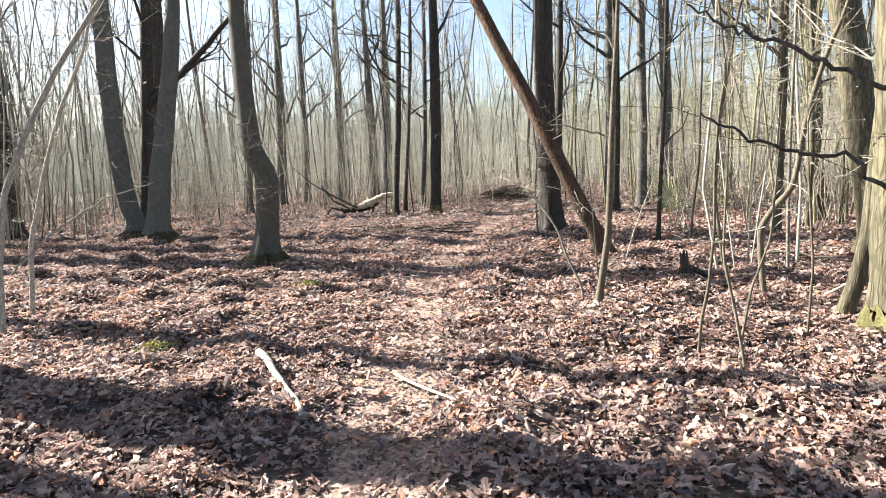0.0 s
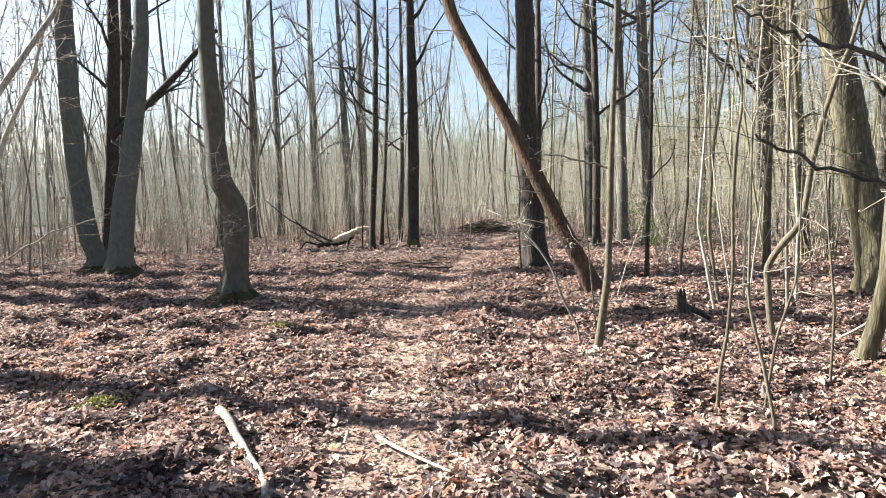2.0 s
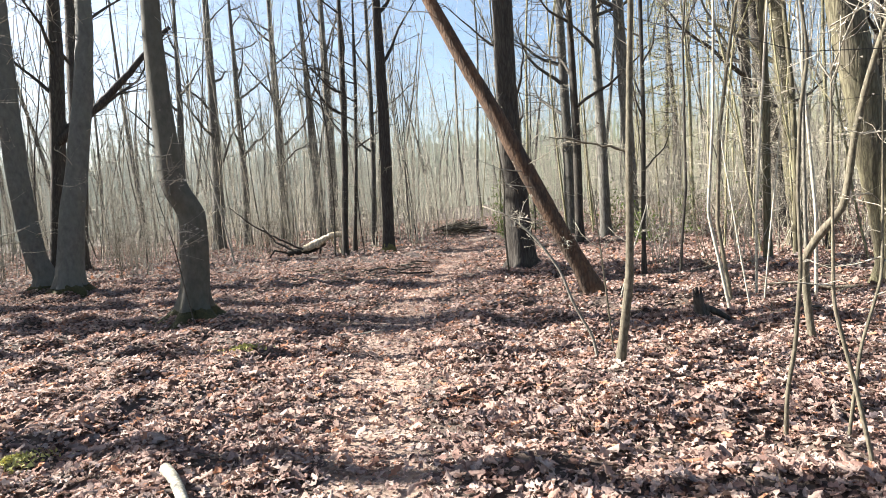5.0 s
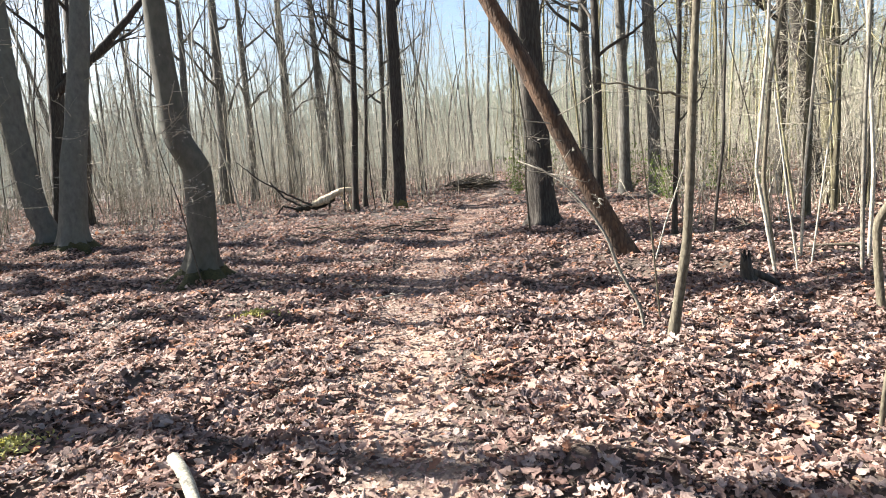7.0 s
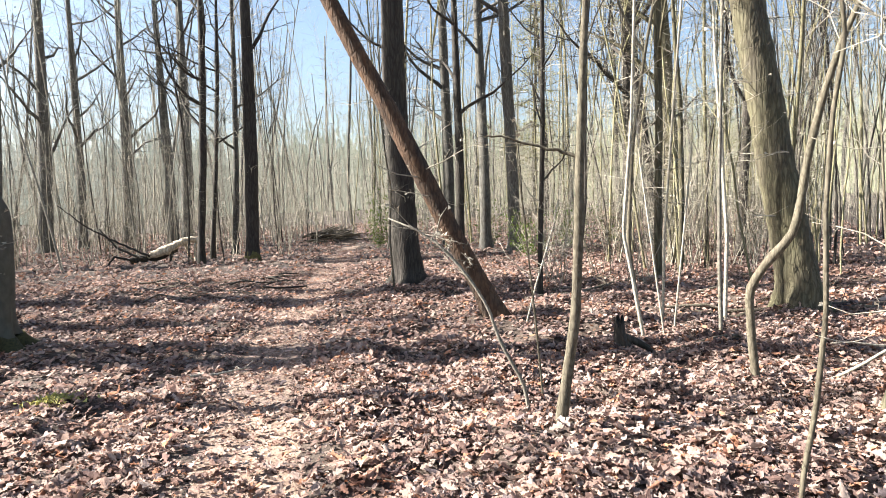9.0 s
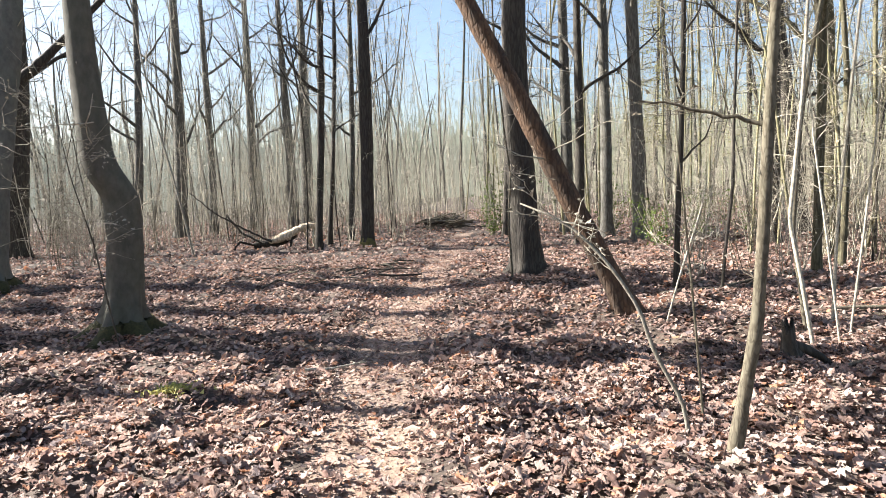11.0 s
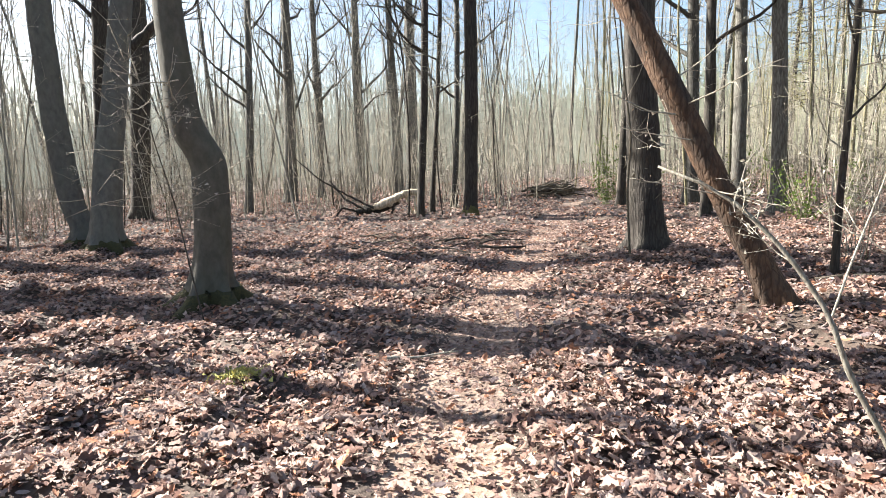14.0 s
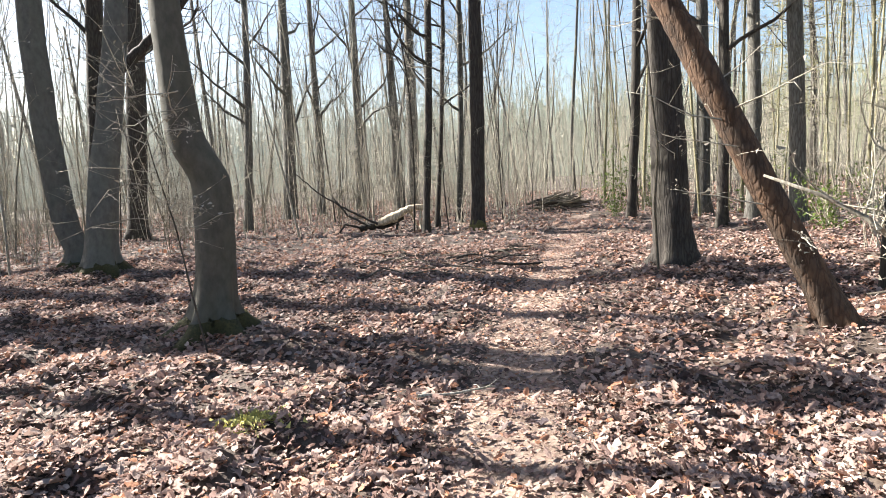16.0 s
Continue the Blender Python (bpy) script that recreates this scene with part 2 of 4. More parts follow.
gx, gy = axis(-8, 8, 0.08, 900), axis(0, 16, 0.08, 900)
X, Y = np.meshgrid(gx, gy)
Z = gz(X, Y)
nx, ny = len(gx), len(gy)
quads = [(j * nx + i, j * nx + i + 1, (j + 1) * nx + i + 1, (j + 1) * nx + i) for j in range(ny - 1) for i in range(nx - 1)]
ground = mesh_object("ground", np.column_stack([X.ravel(), Y.ravel(), Z.ravel()]), quads, SOIL)
tagged(ground, "forest floor of brown leaf mould with a trodden footpath", "ground", kind="structure")


py = np.arange(-12.0, 27.0, 0.12)
pw = np.random.default_rng(3)
rows = []
for y in py:
    c = float(np.interp(y, PATH_Y, PATH_X))
    for k in (-1.0, -0.6, -0.2, 0.2, 0.6, 1.0):
        x = c + k * 0.38 + (pw.uniform(-0.07, 0.07) if abs(k) == 1 else 0)
        rows.append((x, y, float(gz(x, y)) + (0.006 if abs(k) < 1 else -0.01)))
strip = [(6 * i + j, 6 * i + j + 1, 6 * i + j + 7, 6 * i + j + 6) for i in range(len(py) - 1) for j in range(5)]
tagged(mesh_object("footpath", rows, strip, TRODDEN), "narrow trodden footpath of crushed leaves and soil", "path", kind="structure")


# ---- wood: tubes, trunks, limbs, twigs ----
class Wood:
    """Gathers tapered tubes into one mesh."""

    def __init__(self):
        self.v, self.f, self.n = [], [], 0

    def tube(self, pts, radii, sides=5):
        pts = np.asarray(pts, float)
        k = len(pts)
        tan = np.gradient(pts, axis=0)
        tan /= np.linalg.norm(tan, axis=1)[:, None] + 1e-9
        ref = np.array([0, 0, 1.0]) if abs(tan[0][2]) < 0.8 else np.array([1.0, 0, 0])
        u = np.cross(tan, ref)
        u /= np.linalg.norm(u, axis=1)[:, None] + 1e-9
        w = np.cross(tan, u)
        a = np.arange(sides) * 2 * np.pi / sides
        ring = pts[:, None] + np.asarray(radii)[:, None, None] * (u[:, None] * np.cos(a)[None, :, None] + w[:, None] * np.sin(a)[None, :, None])
        self.v.append(ring.reshape(-1, 3))
        for i in range(k - 1):
            for j in range(sides):
                p, q = self.n + i * sides + j, self.n + i * sides + (j + 1) % sides
                self.f.append((p, q, q + sides, p + sides))
        self.f.append(tuple(self.n + (k - 1) * sides + j for j in range(sides)))
        self.n += k * sides

    def chip(self, at, size, r):
        """A bud or a curled scrap of dry leaf."""
        d = r.normal(size=(3, 3)) * size
        self.v.append(np.asarray(at) + d - d.mean(0))
        self.f.append((self.n, self.n + 1, self.n + 2))
        self.n += 3

    def make(self, name, mat, parent=None):
        ob = mesh_object(name, np.vstack(self.v), self.f, mat, parent)
        if name in ("twig_spray", "foliage", "stalk", "moss_tuft"):
            ob["kind"] = "stuff"
        return ob


def shoot(start, way, length, r, steps=6, wander=0.18, rise=0.06):
    """A wandering line from start."""
    pts, d = [np.asarray(start, float)], np.asarray(way, float)
    d = d / np.linalg.norm(d)
    for _ in range(steps):
        d = d + r.normal(size=3) * wander + np.array([0, 0, rise])
        d /= np.linalg.norm(d)
        pts.append(pts[-1] + d * length / steps)
    return np.array(pts)


def side_way(r, up):
    a = r.uniform(0, 2 * np.pi)
    return np.array([math.cos(a), math.sin(a), up])


def grow_twigs(wood, pts, r0, r, count, length, depth=1, chips=0.0, sides=3):
    for _ in range(count):
        k = r.uniform(0.15, 1.0) * (len(pts) - 1)
        i = min(int(k), len(pts) - 2)
        at = pts[i] + (pts[i + 1] - pts[i]) * (k - i)
        along = pts[i + 1] - pts[i]
        along = along / (np.linalg.norm(along) + 1e-9)
        way = along * r.uniform(0.0, 0.7) + side_way(r, r.uniform(-0.2, 0.45)) * 0.9
        ln = length * r.uniform(0.5, 1.2)
        tp = shoot(at, way, ln, r, 3 if depth else 2, 0.26, 0.03)
        rad = r0 * r.uniform(0.6, 1.0)
        wood.tube(tp, np.linspace(rad, rad * 0.35, len(tp)), sides)
        if depth:
            grow_twigs(wood, tp, rad * 0.55, r, 3, ln * 0.5, depth - 1, chips, 3)
        if r.random() < chips:
            for p in tp[1:]:
                wood.chip(p + r.normal(size=3) * 0.01, 0.012, r)


def smooth_spine(spine, top, step):
    """Spine rows (z, dx, dy, radius) drawn as one even curve."""
    s = np.array(spine, float)
    lean = (s[-1, 1:3] - s[-2, 1:3]) / (s[-1, 0] - s[-2, 0])
    if top > s[-1, 0]:
        extra = [(z, *(s[-1, 1:3] + lean * 0.6 * (z - s[-1, 0])), s[-1, 3] * max(0.12, 1 - 0.85 * (z - s[-1, 0]) / (top - s[-1, 0]))) for z in np.linspace(s[-1, 0], top, 6)[1:]]
        s = np.vstack([s, extra])
    z = np.arange(-0.12, s[-1, 0], step)
    fine = np.linspace(s[0, 0], s[-1, 0], 400)
    cols = []
    for c in (1, 2, 3):
        w = np.interp(fine, s[:, 0], s[:, c])
        k = max(3, int(0.14 / (fine[1] - fine[0])) | 1)
        w = np.convolve(np.pad(w, k // 2, mode="edge"), np.ones(k) / k, "valid")
        cols.append(np.interp(z, fine, w))
    return np.column_stack([z, *cols])


def trunk_mesh(name, rows, mat, parent, sides, flare, furrow, seed, lobes=5):
    r = np.random.default_rng(seed)
    ph = r.uniform(0, 6.28, 8)
    a = np.arange(sides) * 2 * np.pi / sides
    z = rows[:, 0][:, None]
    shape = 1 + 0.05 * np.sin(2 * a + ph[0] + 0.7 * z) + 0.03 * np.sin(3 * a + ph[1] - 1.1 * z) + 0.025 * np.sin(4.3 * z + ph[2] + a)
    shape = shape + furrow * (np.abs(np.sin(lobes * 1.5 * a + ph[3] + 0.8 * np.sin(1.3 * z + ph[4]))) - 0.5)
    shape = shape + furrow * 0.6 * r.normal(size=shape.shape)
    foot = np.exp(-np.maximum(z, 0) / 0.16)
    shape = shape * (1 + flare * foot * (0.35 + 0.75 * np.cos(lobes * a + ph[5])) + 0.25 * flare * foot)
    rad = rows[:, 3][:, None] * shape
    v = np.stack([rows[:, 1][:, None] + rad * np.cos(a), rows[:, 2][:, None] + rad * np.sin(a), np.broadcast_to(z, rad.shape)], -1).reshape(-1, 3)
    k = len(rows)
    f = [(i * sides + j, i * sides + (j + 1) % sides, (i + 1) * sides + (j + 1) % sides, (i + 1) * sides + j) for i in range(k - 1) for j in range(sides)]
    f.append(tuple((k - 1) * sides + j for j in range(sides)))
    return mesh_object(name, v, f, mat, parent)


TREES = "bare trees of the wood"


def tree(x, y, spine, label, mat=DARK, top=13.0, sides=14, step=0.25, flare=0.5, furrow=0.02, limbs=10, low=3.0, reach=2.8, sprays=8, whiskers=12, seed=1, limb_mat=None, moss=0.0, boughs=(), moss_mat=OLD_MOSS):
    """A bare tree: trunk, limbs from height low upward, each with its twigs, and small whiskers on the lower trunk."""
    r = np.random.default_rng(seed * 101 + 5)
    base = new("tree")
    base.location = (x, y, float(gz(x, y)))
    tagged(base, label, "tree", TREES)
    rows = smooth_spine(spine, top, step)
    trunk_mesh("trunk", rows, mat, base, sides, flare, furrow, seed)

    def at(h):
        return np.array([np.interp(h, rows[:, 0], rows[:, c]) for c in (1, 2)] + [h]), float(np.interp(h, rows[:, 0], rows[:, 3]))

    for i in range(limbs):
        h = low + (top * 0.96 - low) * (i + r.uniform(0, 0.8)) / limbs
        p, rad = at(h)
        ln = reach * (1.1 - 0.6 * h / top) * r.uniform(0.7, 1.2)
        lp = shoot(p, side_way(r, r.uniform(0.3, 1.0)), ln, r, 7, 0.16, 0.07)
        lr = min(rad * 0.5, 0.02 + 0.018 * ln)
        w = Wood()
        w.tube(lp, np.linspace(lr, lr * 0.25, len(lp)), 5)
        grow_twigs(w, lp, lr * 0.32, r, sprays, ln * 0.42, 1)
        w.make("limb", limb_mat or mat, base)
    for b in boughs:
        bp = np.array([p[:3] for p in b], float)
        u, f = np.linspace(0, 1, len(bp)), np.linspace(0, 1, 5 * len(bp))
        line = np.column_stack([np.interp(f, u, bp[:, c]) for c in range(3)]) + r.normal(size=(len(f), 3)) * 0.008
        w = Wood()
        w.tube(line, np.interp(f, u, [p[3] for p in b]), 8)
        grow_twigs(w, line, b[-1][3] * 0.5, r, 9, 0.6, 1)
        w.make("limb", limb_mat or mat, base)
    if whiskers:
        w = Wood()
        for _ in range(whiskers):
            p, rad = at(r.uniform(0.9, min(7.5, top * 0.8)))
            tp = shoot(p, side_way(r, r.uniform(-0.1, 0.6)), r.uniform(0.4, 1.3), r, 5, 0.2, 0.04)
            w.tube(tp, np.linspace(0.010, 0.003, len(tp)), 3)
            grow_twigs(w, tp, 0.004, r, 4, 0.35, 0, 0.5)
        w.make("twig_spray", TWIG, base)
    if moss:
        collar = rows[rows[:, 0] <= moss].copy()
        collar[:, 3] *= 1.035
        c = trunk_mesh("moss_collar", collar, moss_mat, base, sides, flare * 1.04, furrow, seed)
        rag = np.random.default_rng(seed)
        for vert in c.data.vertices[-sides:]:
            vert.co.z -= rag.uniform(0, moss * 0.6)
        c["label"] = "green moss round the foot"
    return base


def straight(r, dx=0.0, dy=0.0):
    """A nearly straight spine leaning by dx, dy a metre."""
    return [(0, 0, 0, r * 1.12), (0.6, 0.6 * dx, 0.6 * dy, r), (2.5, 2.5 * dx + 0.02, 2.5 * dy, r * 0.95), (5, 5 * dx - 0.02, 5 * dy, r * 0.86)]


# ---- the trees that stand out ----
tree(-3.0, 10.46, [(0, 0, 0, 0.20), (0.3, 0.03, 0.01, 0.184), (0.6, 0.07, 0.02, 0.176), (1.05, 0.105, 0.03, 0.173), (1.42, 0.115, 0.04, 0.170), (1.54, 0.085, 0.03, 0.176), (1.70, 0.0, 0.0, 0.180), (1.84, -0.06, -0.02, 0.166), (2.0, -0.085, -0.03, 0.160), (2.5, -0.10, -0.03, 0.146), (3.05, -0.12, -0.03, 0.138), (3.75, -0.13, -0.03, 0.128), (5.0, -0.08, -0.02, 0.115)],
     "crooked grey-green hornbeam trunk with a kink at chest height", BEECH, 13, 36, 0.04, 1.15, 0.012, 7, 6.0, 3.0, 6, 9, 3, moss=0.24)
tree(-7.7, 15.8, [(0, 0, 0, 0.25), (0.3, -0.03, 0, 0.22), (0.7, -0.17, -0.02, 0.208), (1.6, -0.28, -0.04, 0.204), (2.7, -0.335, -0.06, 0.206), (4.0, -0.345, -0.06, 0.214), (5.3, -0.32, -0.05, 0.208)],
     "stout grey beech trunk leaning out of a clump of three", GREY, 15, 24, 0.08, 0.75, 0.012, 6, 7, 3.0, 6, 14, 4, moss=0.2)
tree(-6.95, 15.15, [(0, 0, 0, 0.28), (0.3, 0.03, 0.01, 0.268), (0.65, 0.07, 0.03, 0.256), (1.6, 0.20, 0.08, 0.232), (2.6, 0.38, 0.14, 0.20), (3.6, 0.54, 0.2, 0.19), (4.45, 0.67, 0.25, 0.178), (5.3, 0.76, 0.3, 0.165)],
     "stout grey beech trunk beside a leaning one", GREY, 15, 24, 0.08, 0.6, 0.012, 6, 7, 3.0, 6, 14, 5, moss=0.2)
tree(-8.05, 16.8, straight(0.172, 0.11, 0.02), "dark upright trunk at the back of a beech clump", DARK, 14, 18, seed=6, boughs=[[(0.4, 0.0, 3.3, 0.11), (1.05, 0.05, 3.85, 0.10), (1.6, 0.3, 4.45, 0.085), (2.2, 0.5, 5.15, 0.07), (2.9, 0.8, 6.0, 0.05)]])
tree(-10.2, 22.3, straight(0.28, 0.095, 0.03), "thick dark trunk behind the beech clump", DARK, 16, 18, 0.2, seed=7, limbs=9, low=6.0, reach=3.6)
tree(-11.85, 16.95, straight(0.345, 0.02, 0.0), "thick dark trunk among saplings", DARK, 15, 18, 0.2, seed=8)
tree(-7.5, 23.9, straight(0.125, 0.08, 0.03), "slim forked dark tree", HAZY, 11, 10, seed=9, limbs=9, low=2.8, reach=2.6)
tree(-7.35, 28.0, straight(0.23, 0.058, 0.017), "tall straight dark trunk at the edge of the thicket", HAZY, 15, seed=10)
tree(-6.6, 29.9, straight(0.16, 0.03, 0.0), "tall slim dark trunk at the edge of the thicket", HAZY, 13, seed=11)
tree(-5.45, 32.5, straight(0.22, 0.04, 0.0), "tall dark trunk in the thicket", HAZY, 15, seed=12)
tree(-3.6, 32.0, straight(0.20, -0.005, 0.0), "tall dark trunk beside its twin", HAZY, 15, seed=13, low=5)
tree(-2.95, 31.0, straight(0.25, 0.045, 0.0), "tall thick dark trunk beside its twin", HAZY, 16, seed=14, low=5)
tree(-1.62, 20.0, straight(0.095, 0.074, 0.0), "slim dark pole of a tree by the broken log", DARK, 11, 10, seed=15)
tree(-1.4, 21.0, straight(0.062, 0.092, 0.0), "thin pole of a tree by the broken log", DARK, 9, 8, seed=16)
tree(-0.34, 19.75, straight(0.165, 0.038, 0.0), "straight oak trunk with moss at its foot beside the path", OAK, 15, 24, 0.12, 0.25, 0.03, seed=17, low=5, moss=0.3, moss_mat=MOSS)
tree(-0.85, 22.8, straight(0.09, 0.06, 0.0), "slim dark trunk close behind a thicker one", HAZY, 12, 10, seed=18)
tree(2.13, 12.75, [(0, 0, 0, 0.28), (0.25, 0.0, 0, 0.238), (0.6, -0.03, 0, 0.226), (1.2, -0.06, 0.01, 0.214), (2.0, -0.09, 0.01, 0.203), (3.0, -0.12, 0.02, 0.193), (4.2, -0.10, 0.02, 0.182)],
     "upright dark oak trunk with furrowed bark and flared foot", OAK, 15, 36, 0.06, 0.75, 0.035, 8, 5.0, 3.4, 7, 6, 19)
tree(2.42, 9.63, [(0, 0, 0, 0.14), (0.4, -0.17, 0.07, 0.125), (0.65, -0.29, 0.1, 0.122), (1.26, -0.57, 0.18, 0.118), (1.95, -0.88, 0.27, 0.12), (2.5, -1.12, 0.34, 0.115), (3.2, -1.47, 0.44, 0.108), (4.1, -1.88, 0.55, 0.098)],
     "leaning dead-looking trunk with reddish peeling bark", RED, 9.5, 30, 0.06, 0.35, 0.03, 5, 6, 2.0, 5, 9, 20)
tree(3.55, 20.7, straight(0.118, 0.05, -0.01), "slim dark trunk beside a green bush", DARK, 13, 10, seed=21)
tree(5.3, 20.6, straight(0.165, 0.007, 0.0), "straight dark trunk among poles", HAZY, 14, 12, seed=22)
tree(6.15, 17.7, straight(0.16, -0.02, 0.0), "tall dark trunk standing close to another", HAZY, 15, 12, seed=23, low=4.5)
tree(5.8, 18.9, straight(0.145, 0.0, 0.0), "tall dark trunk of a close pair", HAZY, 14, 12, seed=24, low=4.5)
tree(4.8, 18.1, straight(0.11, 0.014, 0.0), "slim trunk at the edge of the poles", DARK, 12, 10, seed=25)
tree(3.7, 11.15, straight(0.036, 0.03, -0.015), "thin upright young tree with bare twigs", DARK, 7, 8, seed=26, limbs=10, low=1.6, reach=1.2, whiskers=10)
tree(8.0, 15.4, straight(0.12, 0.0, 0.0), "dark trunk among sunlit poles", DARK, 14, 14, seed=27)
tree(5.9, 11.4, straight(0.062, 0.01, 0.0), "slim pale trunk among poles", LICHEN, 10, 10, seed=28)
tree(7.7, 13.3, straight(0.15, -0.04, 0.03), "leaning lichen-covered trunk among poles", LICHEN, 14, 14, seed=29)
tree(9.4, 13.5, straight(0.09, 0.03, -0.03), "slim dark trunk among poles", DARK, 11, 10, seed=30)
tree(5.79, 8.51, [(0, 0, 0, 0.28), (0.34, -0.03, 0.03, 0.235), (1.0, -0.11, 0.12, 0.22), (2.0, -0.23, 0.25, 0.20), (3.0, -0.34, 0.36, 0.185), (3.63, -0.41, 0.44, 0.175)],
     "big leaning oak with thick furrowed lichen-yellow bark", LICHEN, 14, 40, 0.06, 0.4, 0.05, 8, 4.2, 3.6, 7, 8, 31)
tree(10.3, 17.6, straight(0.17, -0.09, 0.06), "leaning dark trunk deep among poles", DARK, 14, 14, seed=33)
tree(3.54, 5.08, straight(0.17, -0.02, 0.02), "sunlit lichen-pale oak trunk with a mossy foot", LICHEN, 13, 36, 0.08, 0.5, 0.05, seed=34, low=3.8, moss=0.3, moss_mat=MOSS)
tree(2.6, 2.2, straight(0.06), "slim dark tree with long low boughs", DARK, 9, 12, 0.15, 0.3, 0.02, 4, 4, 1.6, 5, 3, 36,
     boughs=[[(0, 0, 1.45, 0.014), (-0.89, 0.46, 1.70, 0.010), (-1.07, 0.58, 1.84, 0.009), (-1.24, 0.71, 1.96, 0.008), (-1.37, 0.80, 2.03, 0.006), (-1.47, 0.87, 2.13, 0.004)], [(0, 0, 1.1, 0.013), (-0.87, 0.45, 1.31, 0.009), (-0.97, 0.52, 1.45, 0.008), (-1.14, 0.63, 1.48, 0.007), (-1.29, 0.74, 1.57, 0.006), (-1.43, 0.83, 1.67, 0.004)]])
tree(3.53, 5.7, [(0, 0, 0, 0.069), (0.32, 0.07, -0.04, 0.066), (0.72, 0.13, -0.08, 0.064), (1.16, 0.16, -0.08, 0.061), (2.2, 0.25, -0.06, 0.056)],
     "slanting yellowish stem against an oak", LICHEN, 8, 16, 0.1, 0.2, 0.01, 4, 4, 1.6, 5, 2, 35)
# unseen, added to cast a thin shade band and darken the crooked trunk
tree(-9.0, 10.9, straight(0.11), "slim dark trunk among saplings", DARK, 11, 10, 0.25, seed=47, low=8, limbs=4)
tree(-11.4, 13.65, straight(0.19), "unseen dark trunk placed to shade the crooked hornbeam", DARK, 13, 12, 0.25, seed=50, low=5, limbs=6)
# out of sight on the sunny side: they throw the bands of shade over the path
tree(-8.0, 6.25, straight(0.30), "thick beech trunk beside the path", BEECH, 16, 16, 0.25, seed=41, low=5, limbs=6, reach=3, sprays=4)
tree(-7.2, 6.2, straight(0.24), "beech trunk beside the path", BEECH, 15, 16, 0.25, seed=46, low=5, limbs=6, reach=3, sprays=4)
tree(-8.4, 5.6, straight(0.16), "beech trunk among dry leaves beside the path", BEECH, 15, 14, 0.25, seed=49, low=5, limbs=6, reach=3, sprays=4)
tree(-8.5, 8.15, straight(0.15), "slim beech trunk beside the path", BEECH, 12, 12, 0.25, seed=42, low=8, limbs=4, whiskers=0)
tree(-10.3, 12.75, straight(0.36), "thick beech trunk among saplings", BEECH, 16, 16, 0.25, seed=43, low=5, limbs=6, reach=3, sprays=4)
tree(-13.5, 15.9, straight(0.30), "thick beech trunk deep in the wood", BEECH, 16, 14, 0.3, seed=44, low=5, limbs=6, reach=3, sprays=4)


# ---- saplings with a shape of their own ----
def stem(x, y, spine, label, mat, top, twigs=14, length=0.55, seed=1, low=0.8, chips=0.3, twig_r=0.006, branches=()):
    r = np.random.default_rng(seed * 37 + 11)
    base = new("sapling")
    base.location = (x, y, float(gz(x, y)))
    tagged(base, label, "sapling", "young stems beside the path")
    rows = smooth_spine(spine, top, 0.08)
    pts = rows[:, [1, 2, 0]]
    w = Wood()
    w.tube(pts, rows[:, 3] * (1 + 0.05 * r.normal(size=len(rows))), 10)
    w.make("stem", mat, base)
    t = Wood()
    grow_twigs(t, pts[rows[:, 0] > low], twig_r, r, twigs, length, 1, chips)
    t.make("twig_spray", TWIG, base)
    for b in branches:
        w = Wood()
        bp = np.array([p[:3] for p in b], float)
        br = [p[3] for p in b]
        u, f = np.linspace(0, 1, len(bp)), np.linspace(0, 1, 4 * len(bp))
        line = np.column_stack([np.interp(f, u, bp[:, c]) for c in range(3)]) + r.normal(size=(len(f), 3)) * 0.006
        w.tube(line, np.interp(f, u, br), 6)
        grow_twigs(w, line, br[-1] * 0.6, r, 8, 0.35, 0, chips)
        w.make("branch", mat, base)
    return base


stem(1.47, 6.2, [(0, 0, 0, 0.040), (0.3, 0.04, -0.02, 0.034), (0.68, 0.09, -0.05, 0.031), (1.13, 0.11, -0.065, 0.028), (1.6, 0.125, -0.075, 0.027), (2.1, 0.15, -0.08, 0.023), (2.6, 0.18, -0.09, 0.019)],
     "slim smooth grey-brown sapling with a bent foot", SAPLING, 6.5, 8, 0.8, 1, 2.6, branches=[[(0.13, -0.07, 1.62, 0.012), (-0.1, 0.05, 1.70, 0.009), (-0.4, 0.15, 1.78, 0.005)]])
stem(3.22, 6.5, [(0, 0, 0, 0.034), (0.27, -0.02, 0.02, 0.030), (0.67, -0.04, 0.03, 0.032), (0.86, 0.04, -0.04, 0.032), (1.07, 0.17, -0.16, 0.031), (1.31, 0.2, -0.19, 0.029), (1.63, 0.23, -0.22, 0.026), (2.05, 0.3, -0.28, 0.024), (2.38, 0.37, -0.35, 0.022), (2.6, 0.44, -0.41, 0.018)],
     "pale sapling bent like an elbow at knee height", SAPLING, 4.6, 12, 0.8, 2, 1.6)
stem(1.92, 4.88, [(0, 0, 0, 0.013), (0.28, 0.01, -0.01, 0.012), (0.54, 0.06, -0.02, 0.012), (0.97, 0.09, -0.04, 0.011), (1.39, 0.09, -0.03, 0.010), (1.8, 0.11, -0.04, 0.010), (2.1, 0.15, -0.06, 0.009), (2.6, 0.1, -0.03, 0.008)],
     "thin wavy pale sapling", SAPLING, 4.2, 10, 0.6, 3, 1.6)
